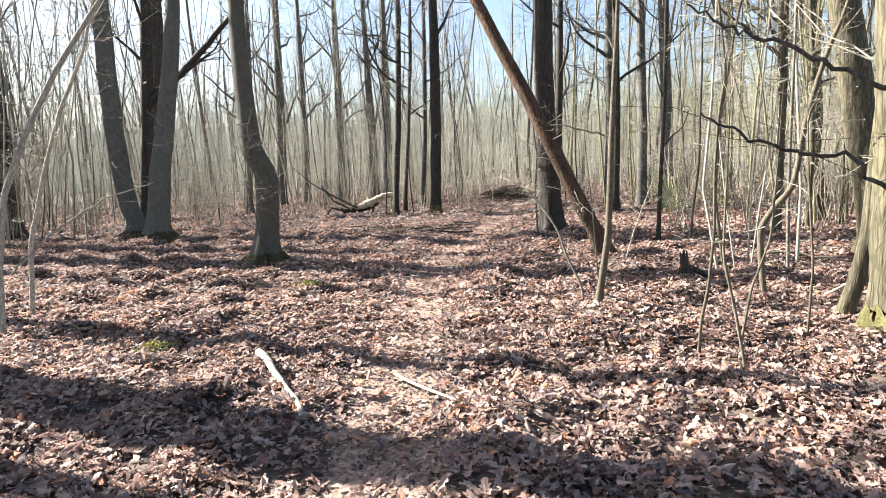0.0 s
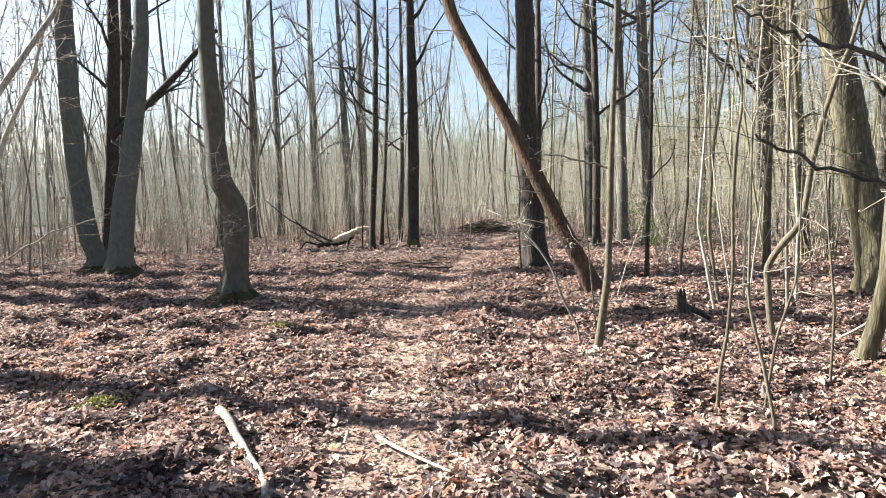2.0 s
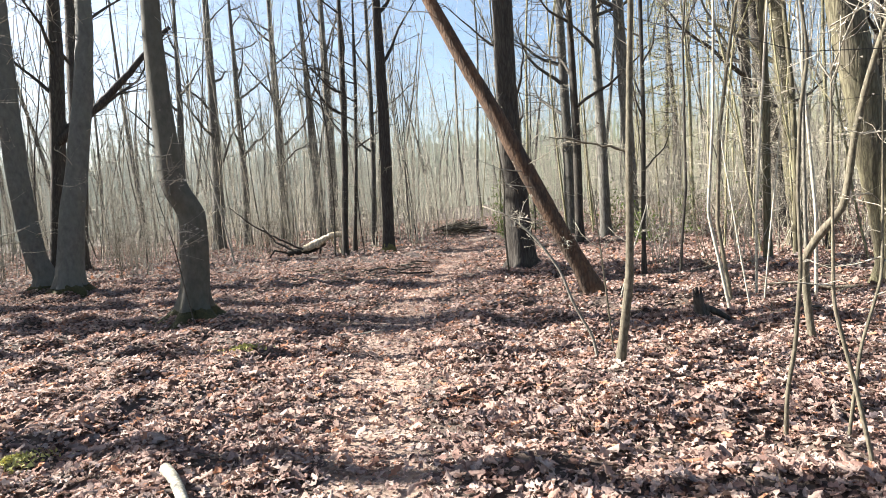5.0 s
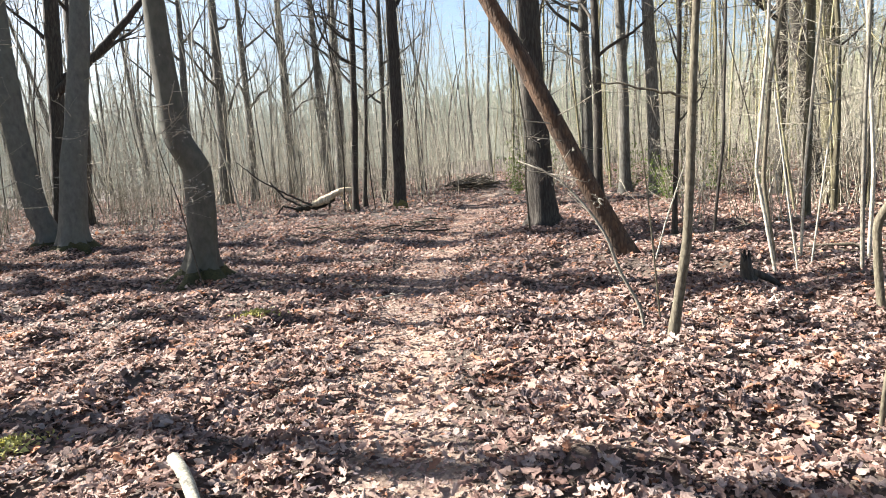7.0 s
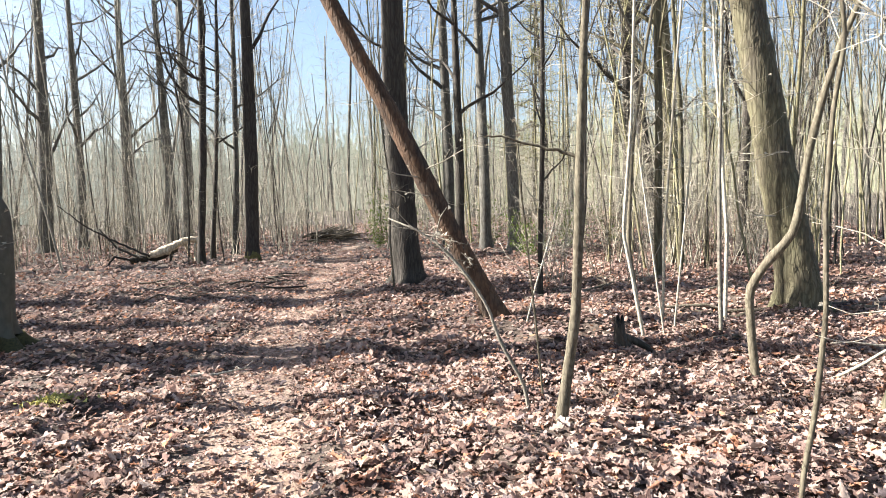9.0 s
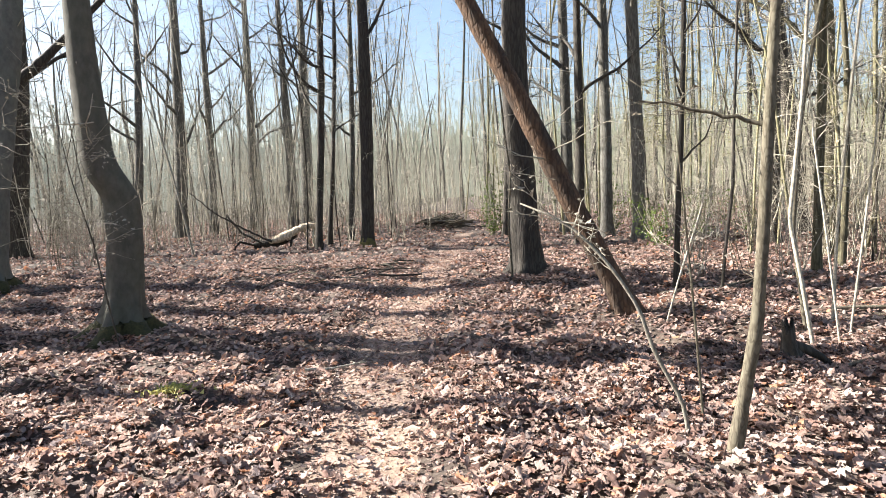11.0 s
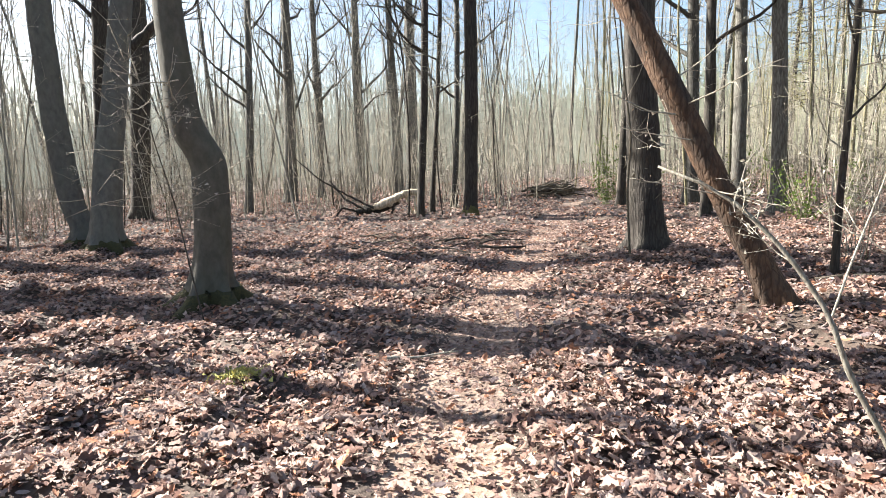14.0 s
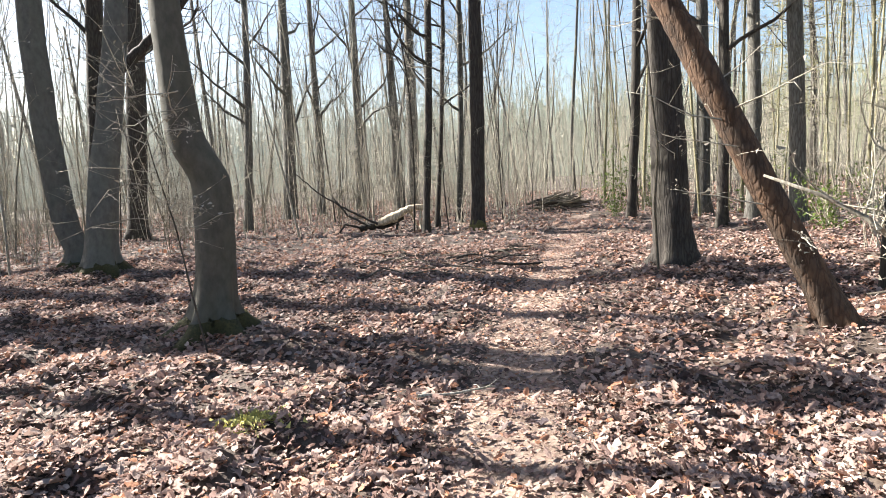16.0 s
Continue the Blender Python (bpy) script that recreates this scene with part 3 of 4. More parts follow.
stem(1.40, 6.5, [(0, 0, 0, 0.012), (0.21, -0.02, 0.02, 0.012), (0.37, -0.1, 0.06, 0.012), (0.51, -0.16, 0.1, 0.012), (0.71, -0.21, 0.13, 0.011), (0.87, -0.29, 0.19, 0.011), (1.01, -0.38, 0.24, 0.010), (1.2, -0.54, 0.34, 0.008), (1.27, -0.66, 0.42, 0.007), (1.34, -0.85, 0.5, 0.005)],
     "arching pale shoot bending over towards the path", PALE, 1.36, 7, 0.4, 4, 0.7, 0.8)
stem(1.62, 6.75, [(0, 0, 0, 0.008), (0.5, -0.03, 0.02, 0.008), (1.0, -0.06, 0.05, 0.006), (1.6, -0.12, 0.05, 0.004)], "whippy thin shoot among leaves", SAPLING, 2.0, 4, 0.3, 5, 0.6)
stem(-4.4, 6.25, [(0, 0, 0, 0.032), (0.73, 0.03, 0.05, 0.031), (1.39, 0.12, 0.12, 0.03), (2.0, 0.33, 0.26, 0.03), (2.6, 0.58, 0.45, 0.028), (3.06, 0.82, 0.62, 0.026), (3.4, 1.0, 0.75, 0.024)],
     "sunlit sapling arching over with fine twigs", PALE, 5.0, 48, 0.9, 6, 0.6, 0.7, branches=[[(0.1, 0.1, 0.6, 0.012), (0.5, 0.2, 1.0, 0.01), (1.0, 0.3, 1.3, 0.008), (1.5, 0.4, 1.45, 0.005)]])
stem(-4.7, 7.15, [(0, 0, 0, 0.03), (0.85, 0.06, 0.05, 0.026), (1.66, 0.24, 0.18, 0.025), (2.3, 0.42, 0.30, 0.024), (2.95, 0.66, 0.47, 0.019)], "slim dark sapling with fine twigs", TWIG, 4.2, 34, 0.8, 7, 0.5, 0.7)
stem(-5.0, 6.6, [(0, 0, 0, 0.02), (0.9, -0.06, 0.05, 0.018), (1.9, 0.1, 0.1, 0.014)], "thin sunlit sapling with many twigs", PALE, 3.4, 36, 0.8, 8, 0.4, 0.8)
stem(2.05, 4.4, [(0, 0, 0, 0.012), (0.35, -0.05, 0.03, 0.011), (0.8, -0.14, 0.06, 0.009), (1.5, -0.1, 0.1, 0.006)], "thin forked shoot rising from the leaves", SAPLING, 2.3, 6, 0.4, 9, 0.5)
stem(2.12, 4.66, [(0, 0, 0, 0.010), (0.5, 0.08, 0.0, 0.009), (0.85, 0.22, 0.02, 0.008), (1.4, 0.3, 0.1, 0.005)], "thin pale shoot bending aside", SAPLING, 2.0, 5, 0.35, 10, 0.5)
stem(2.98, 5.3, [(0, 0, 0, 0.011), (0.6, 0.03, 0.0, 0.010), (1.3, 0.0, 0.05, 0.008)], "thin upright shoot among dry leaves", SAPLING, 2.6, 6, 0.4, 11, 0.7)
stem(-2.75, 9.75, [(0, 0, 0, 0.008), (0.5, -0.08, 0, 0.008), (1.1, -0.16, 0, 0.007), (1.7, -0.3, 0, 0.005)], "thin dark shoot in front of the crooked trunk", DARK, 2.4, 26, 0.8, 12, 0.7, 1.0)
stem(3.56, 8.38, [(0, 0, 0, 0.020), (0.65, -0.09, 0.06, 0.018), (1.12, -0.16, 0.11, 0.018), (2.26, -0.08, 0.06, 0.016), (3.37, -0.05, 0.03, 0.014)], "thin pale stem in a loose clump", PALE, 4.6, 14, 0.6, 21, 0.9)
stem(3.82, 8.82, [(0, 0, 0, 0.024), (0.96, -0.10, 0.07, 0.023), (2.01, -0.05, 0.04, 0.022), (2.97, 0.06, -0.04, 0.019), (3.48, 0.14, -0.09, 0.017)], "pale forked stem in a loose clump", SAPLING, 5.2, 14, 0.7, 22, 1.4,
     branches=[[(0.06, -0.04, 2.97, 0.016), (-0.15, 0.1, 3.5, 0.012), (-0.3, 0.2, 4.2, 0.008)]])
stem(4.26, 9.03, [(0, 0, 0, 0.017), (1.06, 0.02, -0.02, 0.016), (2.33, 0.10, -0.07, 0.015), (3.56, 0.18, -0.13, 0.012)], "thin pale leaning stem", PALE, 4.6, 14, 0.6, 23, 0.9)
stem(4.38, 8.21, [(0, 0, 0, 0.022), (0.79, -0.01, 0.01, 0.021), (1.66, -0.01, 0.01, 0.019), (3.35, 0.01, -0.01, 0.016)], "thin straight pale stem", PALE, 5, 16, 0.6, 24, 1.0)
stem(4.61, 8.42, [(0, 0, 0, 0.022), (0.94, 0.02, -0.01, 0.020), (1.97, -0.03, 0.02, 0.019), (2.86, -0.07, 0.06, 0.016)], "thin pale stem beside its twin", PALE, 4.6, 16, 0.6, 25, 1.0)
stem(6.76, 11.97, [(0, 0, 0, 0.05), (1.31, 0.03, -0.02, 0.046), (2.93, 0.01, -0.01, 0.041), (4.06, -0.05, 0.04, 0.035)], "pale lichen-covered young trunk", LICHEN, 8, 16, 0.8, 26, 1.8)
stem(4.1, 8.6, [(0, 0, 0, 0.012), (0.8, 0.1, 0.0, 0.011), (1.8, 0.3, 0.1, 0.008)], "thin pale shoot of a clump", PALE, 2.6, 8, 0.4, 27, 0.6)
stem(3.75, 8.3, [(0, 0, 0, 0.010), (0.8, -0.12, 0.0, 0.010), (1.8, -0.2, 0.1, 0.008)], "thin pale shoot leaning out", PALE, 2.8, 8, 0.4, 28, 0.6)
stem(2.55, 9.1, [(0, 0, 0, 0.010), (0.5, 0.15, 0.0, 0.009), (1.1, 0.42, 0.1, 0.007)], "thin pale shoot beside the leaning trunk", PALE, 1.5, 7, 0.4, 29, 0.4)


def hanging_twig(x, y, z, way, length, seed, label):
    """A fine low twig set with pale unfolding leaves, springing from the trunk beside it."""
    r = np.random.default_rng(seed)
    base = new("twig")
    base.location = (x, y, z)
    tagged(base, label, "twig", "fine twigs with pale buds")
    pts = shoot((0, 0, 0), way, length, r, 8, 0.14, 0.0)
    w = Wood()
    w.tube(pts, np.linspace(0.007, 0.003, len(pts)), 5)
    w.make("stem", TWIG, base)
    t = Wood()
    grow_twigs(t, pts[2:], 0.003, r, 8, 0.22, 0)
    for p in pts[3:]:
        for _ in range(5):
            t.chip(p + r.normal(size=3) * 0.05, 0.012, r)
    t.make("twig_spray", PALE, base)


hanging_twig(2.0, 9.75, 1.02, (-1, -0.35, 0.1), 0.85, 1, "fine twig with pale buds springing from the leaning trunk")
hanging_twig(1.75, 9.8, 1.5, (-1, -0.5, 0.15), 0.7, 2, "fine twig with pale buds on the leaning trunk")
hanging_twig(2.15, 9.65, 0.75, (-0.8, -0.6, 0.25), 0.6, 3, "short budding twig low on the leaning trunk")
hanging_twig(-3.0, 10.2, 1.25, (0.6, -0.7, -0.05), 0.55, 4, "fine twig with pale buds on the crooked trunk")
hanging_twig(-3.05, 10.25, 1.9, (0.5, -0.6, 0.1), 0.7, 5, "fine twig with pale buds on the crooked trunk")
hanging_twig(-3.0, 10.25, 2.3, (-0.8, -0.5, 0.2), 0.8, 6, "fine twig with pale buds on the crooked trunk")
hanging_twig(-7.6, 15.4, 1.6, (0.7, -0.7, 0.1), 0.9, 7, "fine twig with pale buds among the beech clump")
hanging_twig(-7.1, 14.9, 1.0, (-0.7, -0.7, 0.1), 0.9, 8, "fine twig with pale buds among the beech clump")
hanging_twig(-6.8, 14.85, 2.3, (0.8, -0.5, 0.1), 0.9, 9, "fine twig with pale buds among the beech clump")


def stump(x, y):
    """A rotten stump: a splintered post with one root running along the ground."""
    base = new("stump")
    base.location = (x, y, float(gz(x, y)))
    tagged(base, "small rotten dark stump with a root along the ground", "stump")
    rows = smooth_spine([(0, 0, 0, 0.07), (0.1, -0.01, 0.0, 0.05), (0.2, -0.03, 0.01, 0.042), (0.27, -0.04, 0.01, 0.034)], 0.27, 0.025)
    post = trunk_mesh("post", rows, DARK, base, 14, 0.8, 0.08, 77)
    q = np.random.default_rng(4)
    for vert in post.data.vertices[-28:]:
        vert.co.z += q.uniform(-0.06, 0.09)
    for k, pts in enumerate(([(0.03, 0, 0.12), (0.1, -0.02, 0.1), (0.2, -0.06, 0.04), (0.3, -0.04, -0.03)], [(-0.03, 0, 0.06), (-0.15, -0.08, 0.03), (-0.26, -0.12, -0.03)])):
        w = Wood()
        w.tube(np.array(pts), np.linspace(0.045, 0.02, len(pts)), 8)
        w.make("root", DARK, base)


stump(2.92, 7.78)
stem(1.75, 12.2, [(0, 0, 0, 0.016), (0.8, -0.03, 0.0, 0.015), (1.5, 0.02, 0, 0.013), (2.1, -0.05, 0, 0.012), (3.0, -0.12, 0, 0.010)], "thin pale stem close to the dark oak", SAPLING, 4.5, 10, 0.5, 14, 1.4)


# ---- the thicket: poles copied from a few patterns ----
def pole_pattern(seed, h, r0, mat):
    r = np.random.default_rng(seed)
    base = new("pole_tree")
    w = Wood()
    pts = shoot((0, 0, -0.1), (r.normal() * 0.05, r.normal() * 0.05, 1), h, r, 11, 0.055, 0.06)
    w.tube(pts, np.linspace(r0, r0 * 0.3, len(pts)), 6)
    w.make("stem", mat, base)
    for _ in range(r.integers(1, 4)):
        k = r.integers(3, 8)
        fork = Wood()
        fp = shoot(pts[k], pts[k + 1] - pts[k] + side_way(r, 0.3) * 0.35, h * r.uniform(0.2, 0.4), r, 7, 0.14, 0.05)
        fork.tube(fp, np.linspace(r0 * 0.55, r0 * 0.2, len(fp)), 5)
        grow_twigs(fork, fp, max(0.004, r0 * 0.16), r, 10, 0.8, 1, 0.5)
        fork.make("limb", mat, base)
    t = Wood()
    grow_twigs(t, pts, max(0.004, r0 * 0.15), r, 54, 0.95, 1, 0.7)
    t.make("twig_spray", TWIG, base)
    tagged(base, "thin pale upright pole of a young tree with fine bare twigs", "young tree", "poles of the thicket")
    return base


def pole_set(seed, mats):
    """Eight poles: two short and thin, six tall."""
    return [pole_pattern(seed + i, random.uniform(5.5, 8.0) if i % 4 == 0 else random.uniform(9.0, 13.0), random.uniform(0.010, 0.02) if i % 4 == 0 else random.uniform(0.016, 0.036), mats[i % 3]) for i in range(8)]


grey_poles, olive_poles = pole_set(60, (DARK, POLE, PALE)), pole_set(70, (DARK, OLIVE, OLIVE))
spots = []
r = np.random.default_rng(21)


def place_pole(x, y, s):
    if off_path(x, y) < 1.0 and y < 27:
        return
    if -18 < x < -2.5 and abs(y - 19.9 + 0.325 * x) < 0.9:
        return
    spots.append((x, y, s))


for _ in range(190):
    y = r.uniform(19.5, 32)
    place_pole(r.uniform(-0.8, 0.95) * y, y, r.uniform(0.7, 1.25))
for _ in range(14):
    cy = r.uniform(11, 19)
    cx = r.uniform(0.34, 1.0) * cy + 0.8
    for _ in range(4):
        place_pole(cx + r.normal() * 0.22, cy + r.normal() * 0.22, r.uniform(0.5, 0.95))
for _ in range(34):
    y = r.uniform(10.5, 20)
    place_pole(r.uniform(0.30, 0.85) * y + 0.6, y, r.uniform(0.5, 1.0))
for _ in range(58):
    y = r.uniform(14, 22)
    place_pole(-r.uniform(0.55, 0.95) * y, y, r.uniform(0.6, 1.05))
used = set()
for i, (x, y, s) in enumerate(spots):
    m = pose(x, y, float(gz(x, y)), r.normal() * 2.6, r.normal() * 2.6, r.uniform(0, 360)) @ Matrix.Scale(s, 4)
    pattern = (olive_poles if x > 0.12 * y else grey_poles)[i % 8]
    if pattern.name in used:
        copy_thing(pattern, m)
    else:
        used.add(pattern.name)
        pattern.matrix_basis = m


def shoot_clump(seed, mat, h):
    """Fine coppice shoots springing from one root."""
    r = np.random.default_rng(seed)
    base = new("shoot_clump")
    for _ in range(r.integers(4, 8)):
        w = Wood()
        pts = shoot((r.normal() * 0.09, r.normal() * 0.09, -0.04), (r.normal() * 0.16, r.normal() * 0.16, 1), h * r.uniform(0.5, 1.1), r, 7, 0.10, 0.03)
        rad = r.uniform(0.006, 0.012)
        w.tube(pts, np.linspace(rad, rad * 0.35, len(pts)), 4)
        grow_twigs(w, pts[1:], rad * 0.4, r, 9, 0.45, 1, 0.6)
        w.make("shoot", mat, base)
    tagged(base, "clump of fine pale shoots rising from dry leaves", "shoots", "clumps of shoots under the trees")
    return base


clumps = [shoot_clump(400 + i, mat, h) for i, (mat, h) in enumerate(((TWIG, 2.6), (PALE, 3.4), (SAPLING, 1.8), (TWIG, 4.2), (PALE, 2.2)))]
places = [(r.uniform(0.28, 0.75) * y + 0.6, y) for y in r.uniform(10.5, 19, 40)] + [(-r.uniform(0.3, 0.8) * y - 0.8, y) for y in r.uniform(14.5, 24, 44)] + [(r.uniform(-0.3, 0.4) * y, y) for y in r.uniform(20.5, 27, 26)]
places = [(x, y) for x, y in places if off_path(x, y) > 1.3 and not (-9 < x < -6 and y < 17.5)]
for i, (x, y) in enumerate(places):
    m = pose(x, y, float(gz(x, y)), 0, 0, r.uniform(0, 360)) @ Matrix.Scale(r.uniform(0.7, 1.2), 4)
    if i < len(clumps):
        clumps[i].matrix_basis = m
    else:
        copy_thing(clumps[i % len(clumps)], m)

# ---- woods further off ----
for kind, mat, count, near, deep, label, seed in (("pole", POLE, 850, 32, 85, "dense pale woods of bare young trees further off", 33), ("trunk", HAZY, 170, 35, 80, "grey-brown bare trees further off in the woods", 34),
                                                   ("shoot", TWIG, 1700, 21, 48, "brush of fine upright shoots under the far trees", 35), ("low", POLE, 1500, 22, 36, "low brush of fine shoots at the edge of the thicket", 37), ("shoot", PALE, 1900, 24, 62, "pale brush of fine shoots under the far trees", 36)):
    far = Wood()
    r = np.random.default_rng(seed)
    for _ in range(count):
        a, d = r.uniform(-0.85, 1.05), near + (deep - near) * r.random() ** 0.8
        x, y = d * math.sin(a), d * math.cos(a)
        if off_path(x, y) < 1.2 and y < 30:
            continue
        if kind == "shoot":
            h, r0, twigs = r.uniform(1.2, 5.5), r.uniform(0.006, 0.015), 9
        elif kind == "low":
            h, r0, twigs = r.uniform(0.4, 1.6), r.uniform(0.004, 0.009), 7
        elif kind == "trunk":
            h, r0, twigs = r.uniform(9, 17), r.uniform(0.07, 0.17), 22
        else:
            h, r0, twigs = r.uniform(7, 17), r.uniform(0.014, 0.04), 34
        pts = shoot((x, y, -0.1), (r.normal() * 0.05, r.normal() * 0.05, 1), h, r, 6, 0.055, 0.05)
        far.tube(pts, np.linspace(r0, r0 * 0.3, len(pts)), 7 if kind == "trunk" else 4)
        grow_twigs(far, pts, min(0.009, r0 * 0.5), r, twigs, min(2.0, h * 0.22), 0)
    tagged(far.make("far_woods", mat), label, "woods", kind="stuff")
# backdrop belt: its brightness is emission, not sun
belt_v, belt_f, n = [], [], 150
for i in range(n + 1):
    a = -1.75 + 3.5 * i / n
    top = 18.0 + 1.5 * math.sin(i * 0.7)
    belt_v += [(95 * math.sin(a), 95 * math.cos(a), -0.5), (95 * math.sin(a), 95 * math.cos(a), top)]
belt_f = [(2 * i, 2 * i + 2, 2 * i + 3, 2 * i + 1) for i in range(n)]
tagged(mesh_object("backdrop", belt_v, belt_f, FAR_GLOW), "distant backdrop of bare woods brightened by its own glow", "backdrop", kind="structure")


# ---- fallen wood ----
def branchy(name, label, category, group, start, way, length, r0, seed, mat=DEAD, twigs=6, wander=0.12, rise=-0.0, flat=True, lift=0.01):
    r = np.random.default_rng(seed)
    base = new(name)
    base.location = start
    tagged(base, label, category, group)
    pts = shoot((0, 0, 0), way, length, r, 9, wander, rise)
    if flat:
        pts[:, 2] = [float(gz(start[0] + p[0], start[1] + p[1])) - start[2] + r0 * 0.8 + lift + 0.02 * abs(math.sin(3 * i + seed)) for i, p in enumerate(pts)]
    w = Wood()
    w.tube(pts, np.linspace(r0, r0 * 0.5, len(pts)), 8)
    w.make("stick", mat, base)
    if twigs:
        t = Wood()
        grow_twigs(t, pts, r0 * 0.4, r, twigs, length * 0.3, 0)
        t.make("twig_spray", mat, base)
    return base


branchy("fallen_stick", "thick barkless stick lying in the dry leaves", "stick", "", (-1.52, 5.15, float(gz(-1.52, 5.15))), (0.48, -0.87, 0), 1.42, 0.034, 1, POLE, 0, 0.07, 0, True, 0.015)
branchy("fallen_stick", "thin pale stick lying across the path", "stick", "", (-0.38, 4.66, float(gz(-0.38, 4.66))), (0.62, -0.78, 0), 0.8, 0.013, 2, WOOD, 0, 0.06, 0, True, 0.03)
branchy("fallen_stick", "curved pale twig lying at the edge of the path", "stick", "", (-0.84, 8.4, float(gz(-0.84, 8.4))), (0.6, 0.7, 0), 0.55, 0.012, 3, PALE, 2, 0.12, 0, True, 0.035)
for i in range(18):
    x, y = r.uniform(-2.4, 0.0), r.uniform(13.3, 15.6)
    branchy("fallen_branch", "dark fallen branch in a low heap of dead wood", "branch", "heap of fallen branches", (x, y, float(gz(x, y)) + r.uniform(0, 0.08)), (r.uniform(0.2, 1), r.uniform(-0.8, 0.8), 0), r.uniform(0.4, 1.2), r.uniform(0.007, 0.022), 30 + i, DEAD if i % 2 else DARK, 6, 0.22, 0.0, True, 0.04)
branchy("fallen_branch", "long thin grey branch lying beside a stump", "branch", "branches on the ground", (3.2, 7.65, float(gz(3.2, 7.65))), (1, 0.05, 0), 1.9, 0.016, 58, DEAD, 3, 0.05)
branchy("fallen_branch", "pale slanting branch caught in the leaves", "branch", "branches on the ground", (3.64, 6.29, float(gz(3.64, 6.29))), (0.6, -0.65, 0.5), 0.9, 0.013, 59, PALE, 2, 0.05, 0.0, False)
for i in range(14):
    x, y = r.uniform(3.2, 6.5), r.uniform(7.6, 13)
    branchy("fallen_branch", "long grey branch lying under the saplings", "branch", "branches on the ground", (x, y, float(gz(x, y))), (1, r.uniform(-0.5, 0.4), 0), r.uniform(1.2, 2.8), r.uniform(0.012, 0.03), 60 + i, DEAD, 4)
for i in range(16):
    x, y = r.uniform(-4.5, 3), r.uniform(3.5, 12)
    branchy("fallen_twig", "small dry twig among the leaves", "twig", "twigs on the ground", (x, y, float(gz(x, y))), (r.normal(), r.normal(), 0), r.uniform(0.3, 0.8), r.uniform(0.004, 0.009), 90 + i, DEAD, 3)
for i in range(70):
    x, y = r.uniform(1.75, 3.15), r.uniform(25.2, 26.8)
    z = 0.04 + 0.36 * r.random() * max(0.1, 1 - abs((x - 2.45) / 0.95) ** 2)
    branchy("piled_branch", "dark branch in a brushwood pile", "branch", "brushwood pile by the path", (x - 0.35, y, z), (1, r.uniform(-0.6, 0.6), r.uniform(-0.12, 0.12)), r.uniform(0.5, 1.2), r.uniform(0.015, 0.045), 200 + i, DEAD if i % 4 else DARK, 2, 0.14, 0.0, False)


def broken_log():
    """A split trunk propped on its own broken limbs, its bare wood turned to the sun."""
    base = new("broken_log")
    base.location = (-2.4, 20.7, 0.03)
    tagged(base, "fallen split log with bright bare wood propped on broken limbs", "log")
    rr = np.random.default_rng(77)

    def piece(name, pts, radii, mat, sides=10):
        u, f = np.linspace(0, 1, len(pts)), np.linspace(0, 1, 5 * len(pts))
        pts = np.array(pts, float)
        line = np.column_stack([np.interp(f, u, pts[:, c]) for c in range(3)]) + rr.normal(size=(len(f), 3)) * 0.008
        w = Wood()
        w.tube(line, np.interp(f, u, radii) * (1 + 0.08 * rr.normal(size=len(f))), sides)
        return w.make(name, mat, base)

    piece("split_trunk", [(-0.55, -0.06, 0.20), (-0.35, -0.04, 0.27), (-0.05, 0, 0.36), (0.2, 0.03, 0.50), (0.45, 0.06, 0.57), (0.68, 0.08, 0.56)], [0.06, 0.11, 0.12, 0.10, 0.085, 0.07], WOOD, 12)
    piece("split_end", [(0.62, 0.07, 0.57), (0.74, 0.04, 0.50), (0.80, 0.0, 0.40)], [0.075, 0.06, 0.03], WOOD)
    piece("bark_shell", [(-1.0, 0.05, 0.10), (-0.6, 0.1, 0.15), (-0.2, 0.16, 0.2), (0.15, 0.22, 0.33)], [0.09, 0.11, 0.10, 0.06], DARK)
    for p in ([(0.7, 0.08, 0.5), (0.74, 0.05, 0.25), (0.85, 0.0, -0.05)], [(0.62, 0.06, 0.5), (0.58, -0.02, 0.25), (0.6, -0.05, -0.05)], [(0.02, 0, 0.32), (0.0, -0.05, 0.15), (-0.06, -0.1, -0.05)], [(0.35, 0.08, 0.46), (0.42, 0.1, 0.25), (0.52, 0.12, -0.05)]):
        piece("broken_limb", p, [0.04, 0.033, 0.03], WOOD if p[0][0] > 0.2 else DARK, 7)
    for p in ([(-0.5, -0.1, 0.2), (-1.2, -0.2, 0.6), (-1.9, -0.3, 1.05), (-2.5, -0.2, 1.6)], [(-0.7, -0.1, 0.15), (-1.3, 0.1, 0.45), (-1.7, 0.2, 0.95)], [(-0.9, 0, 0.1), (-1.3, -0.3, 0.25), (-1.5, -0.5, -0.05)]):
        piece("dead_branch", p, [0.035, 0.028, 0.02, 0.012][:len(p)], DARK, 6)


broken_log()


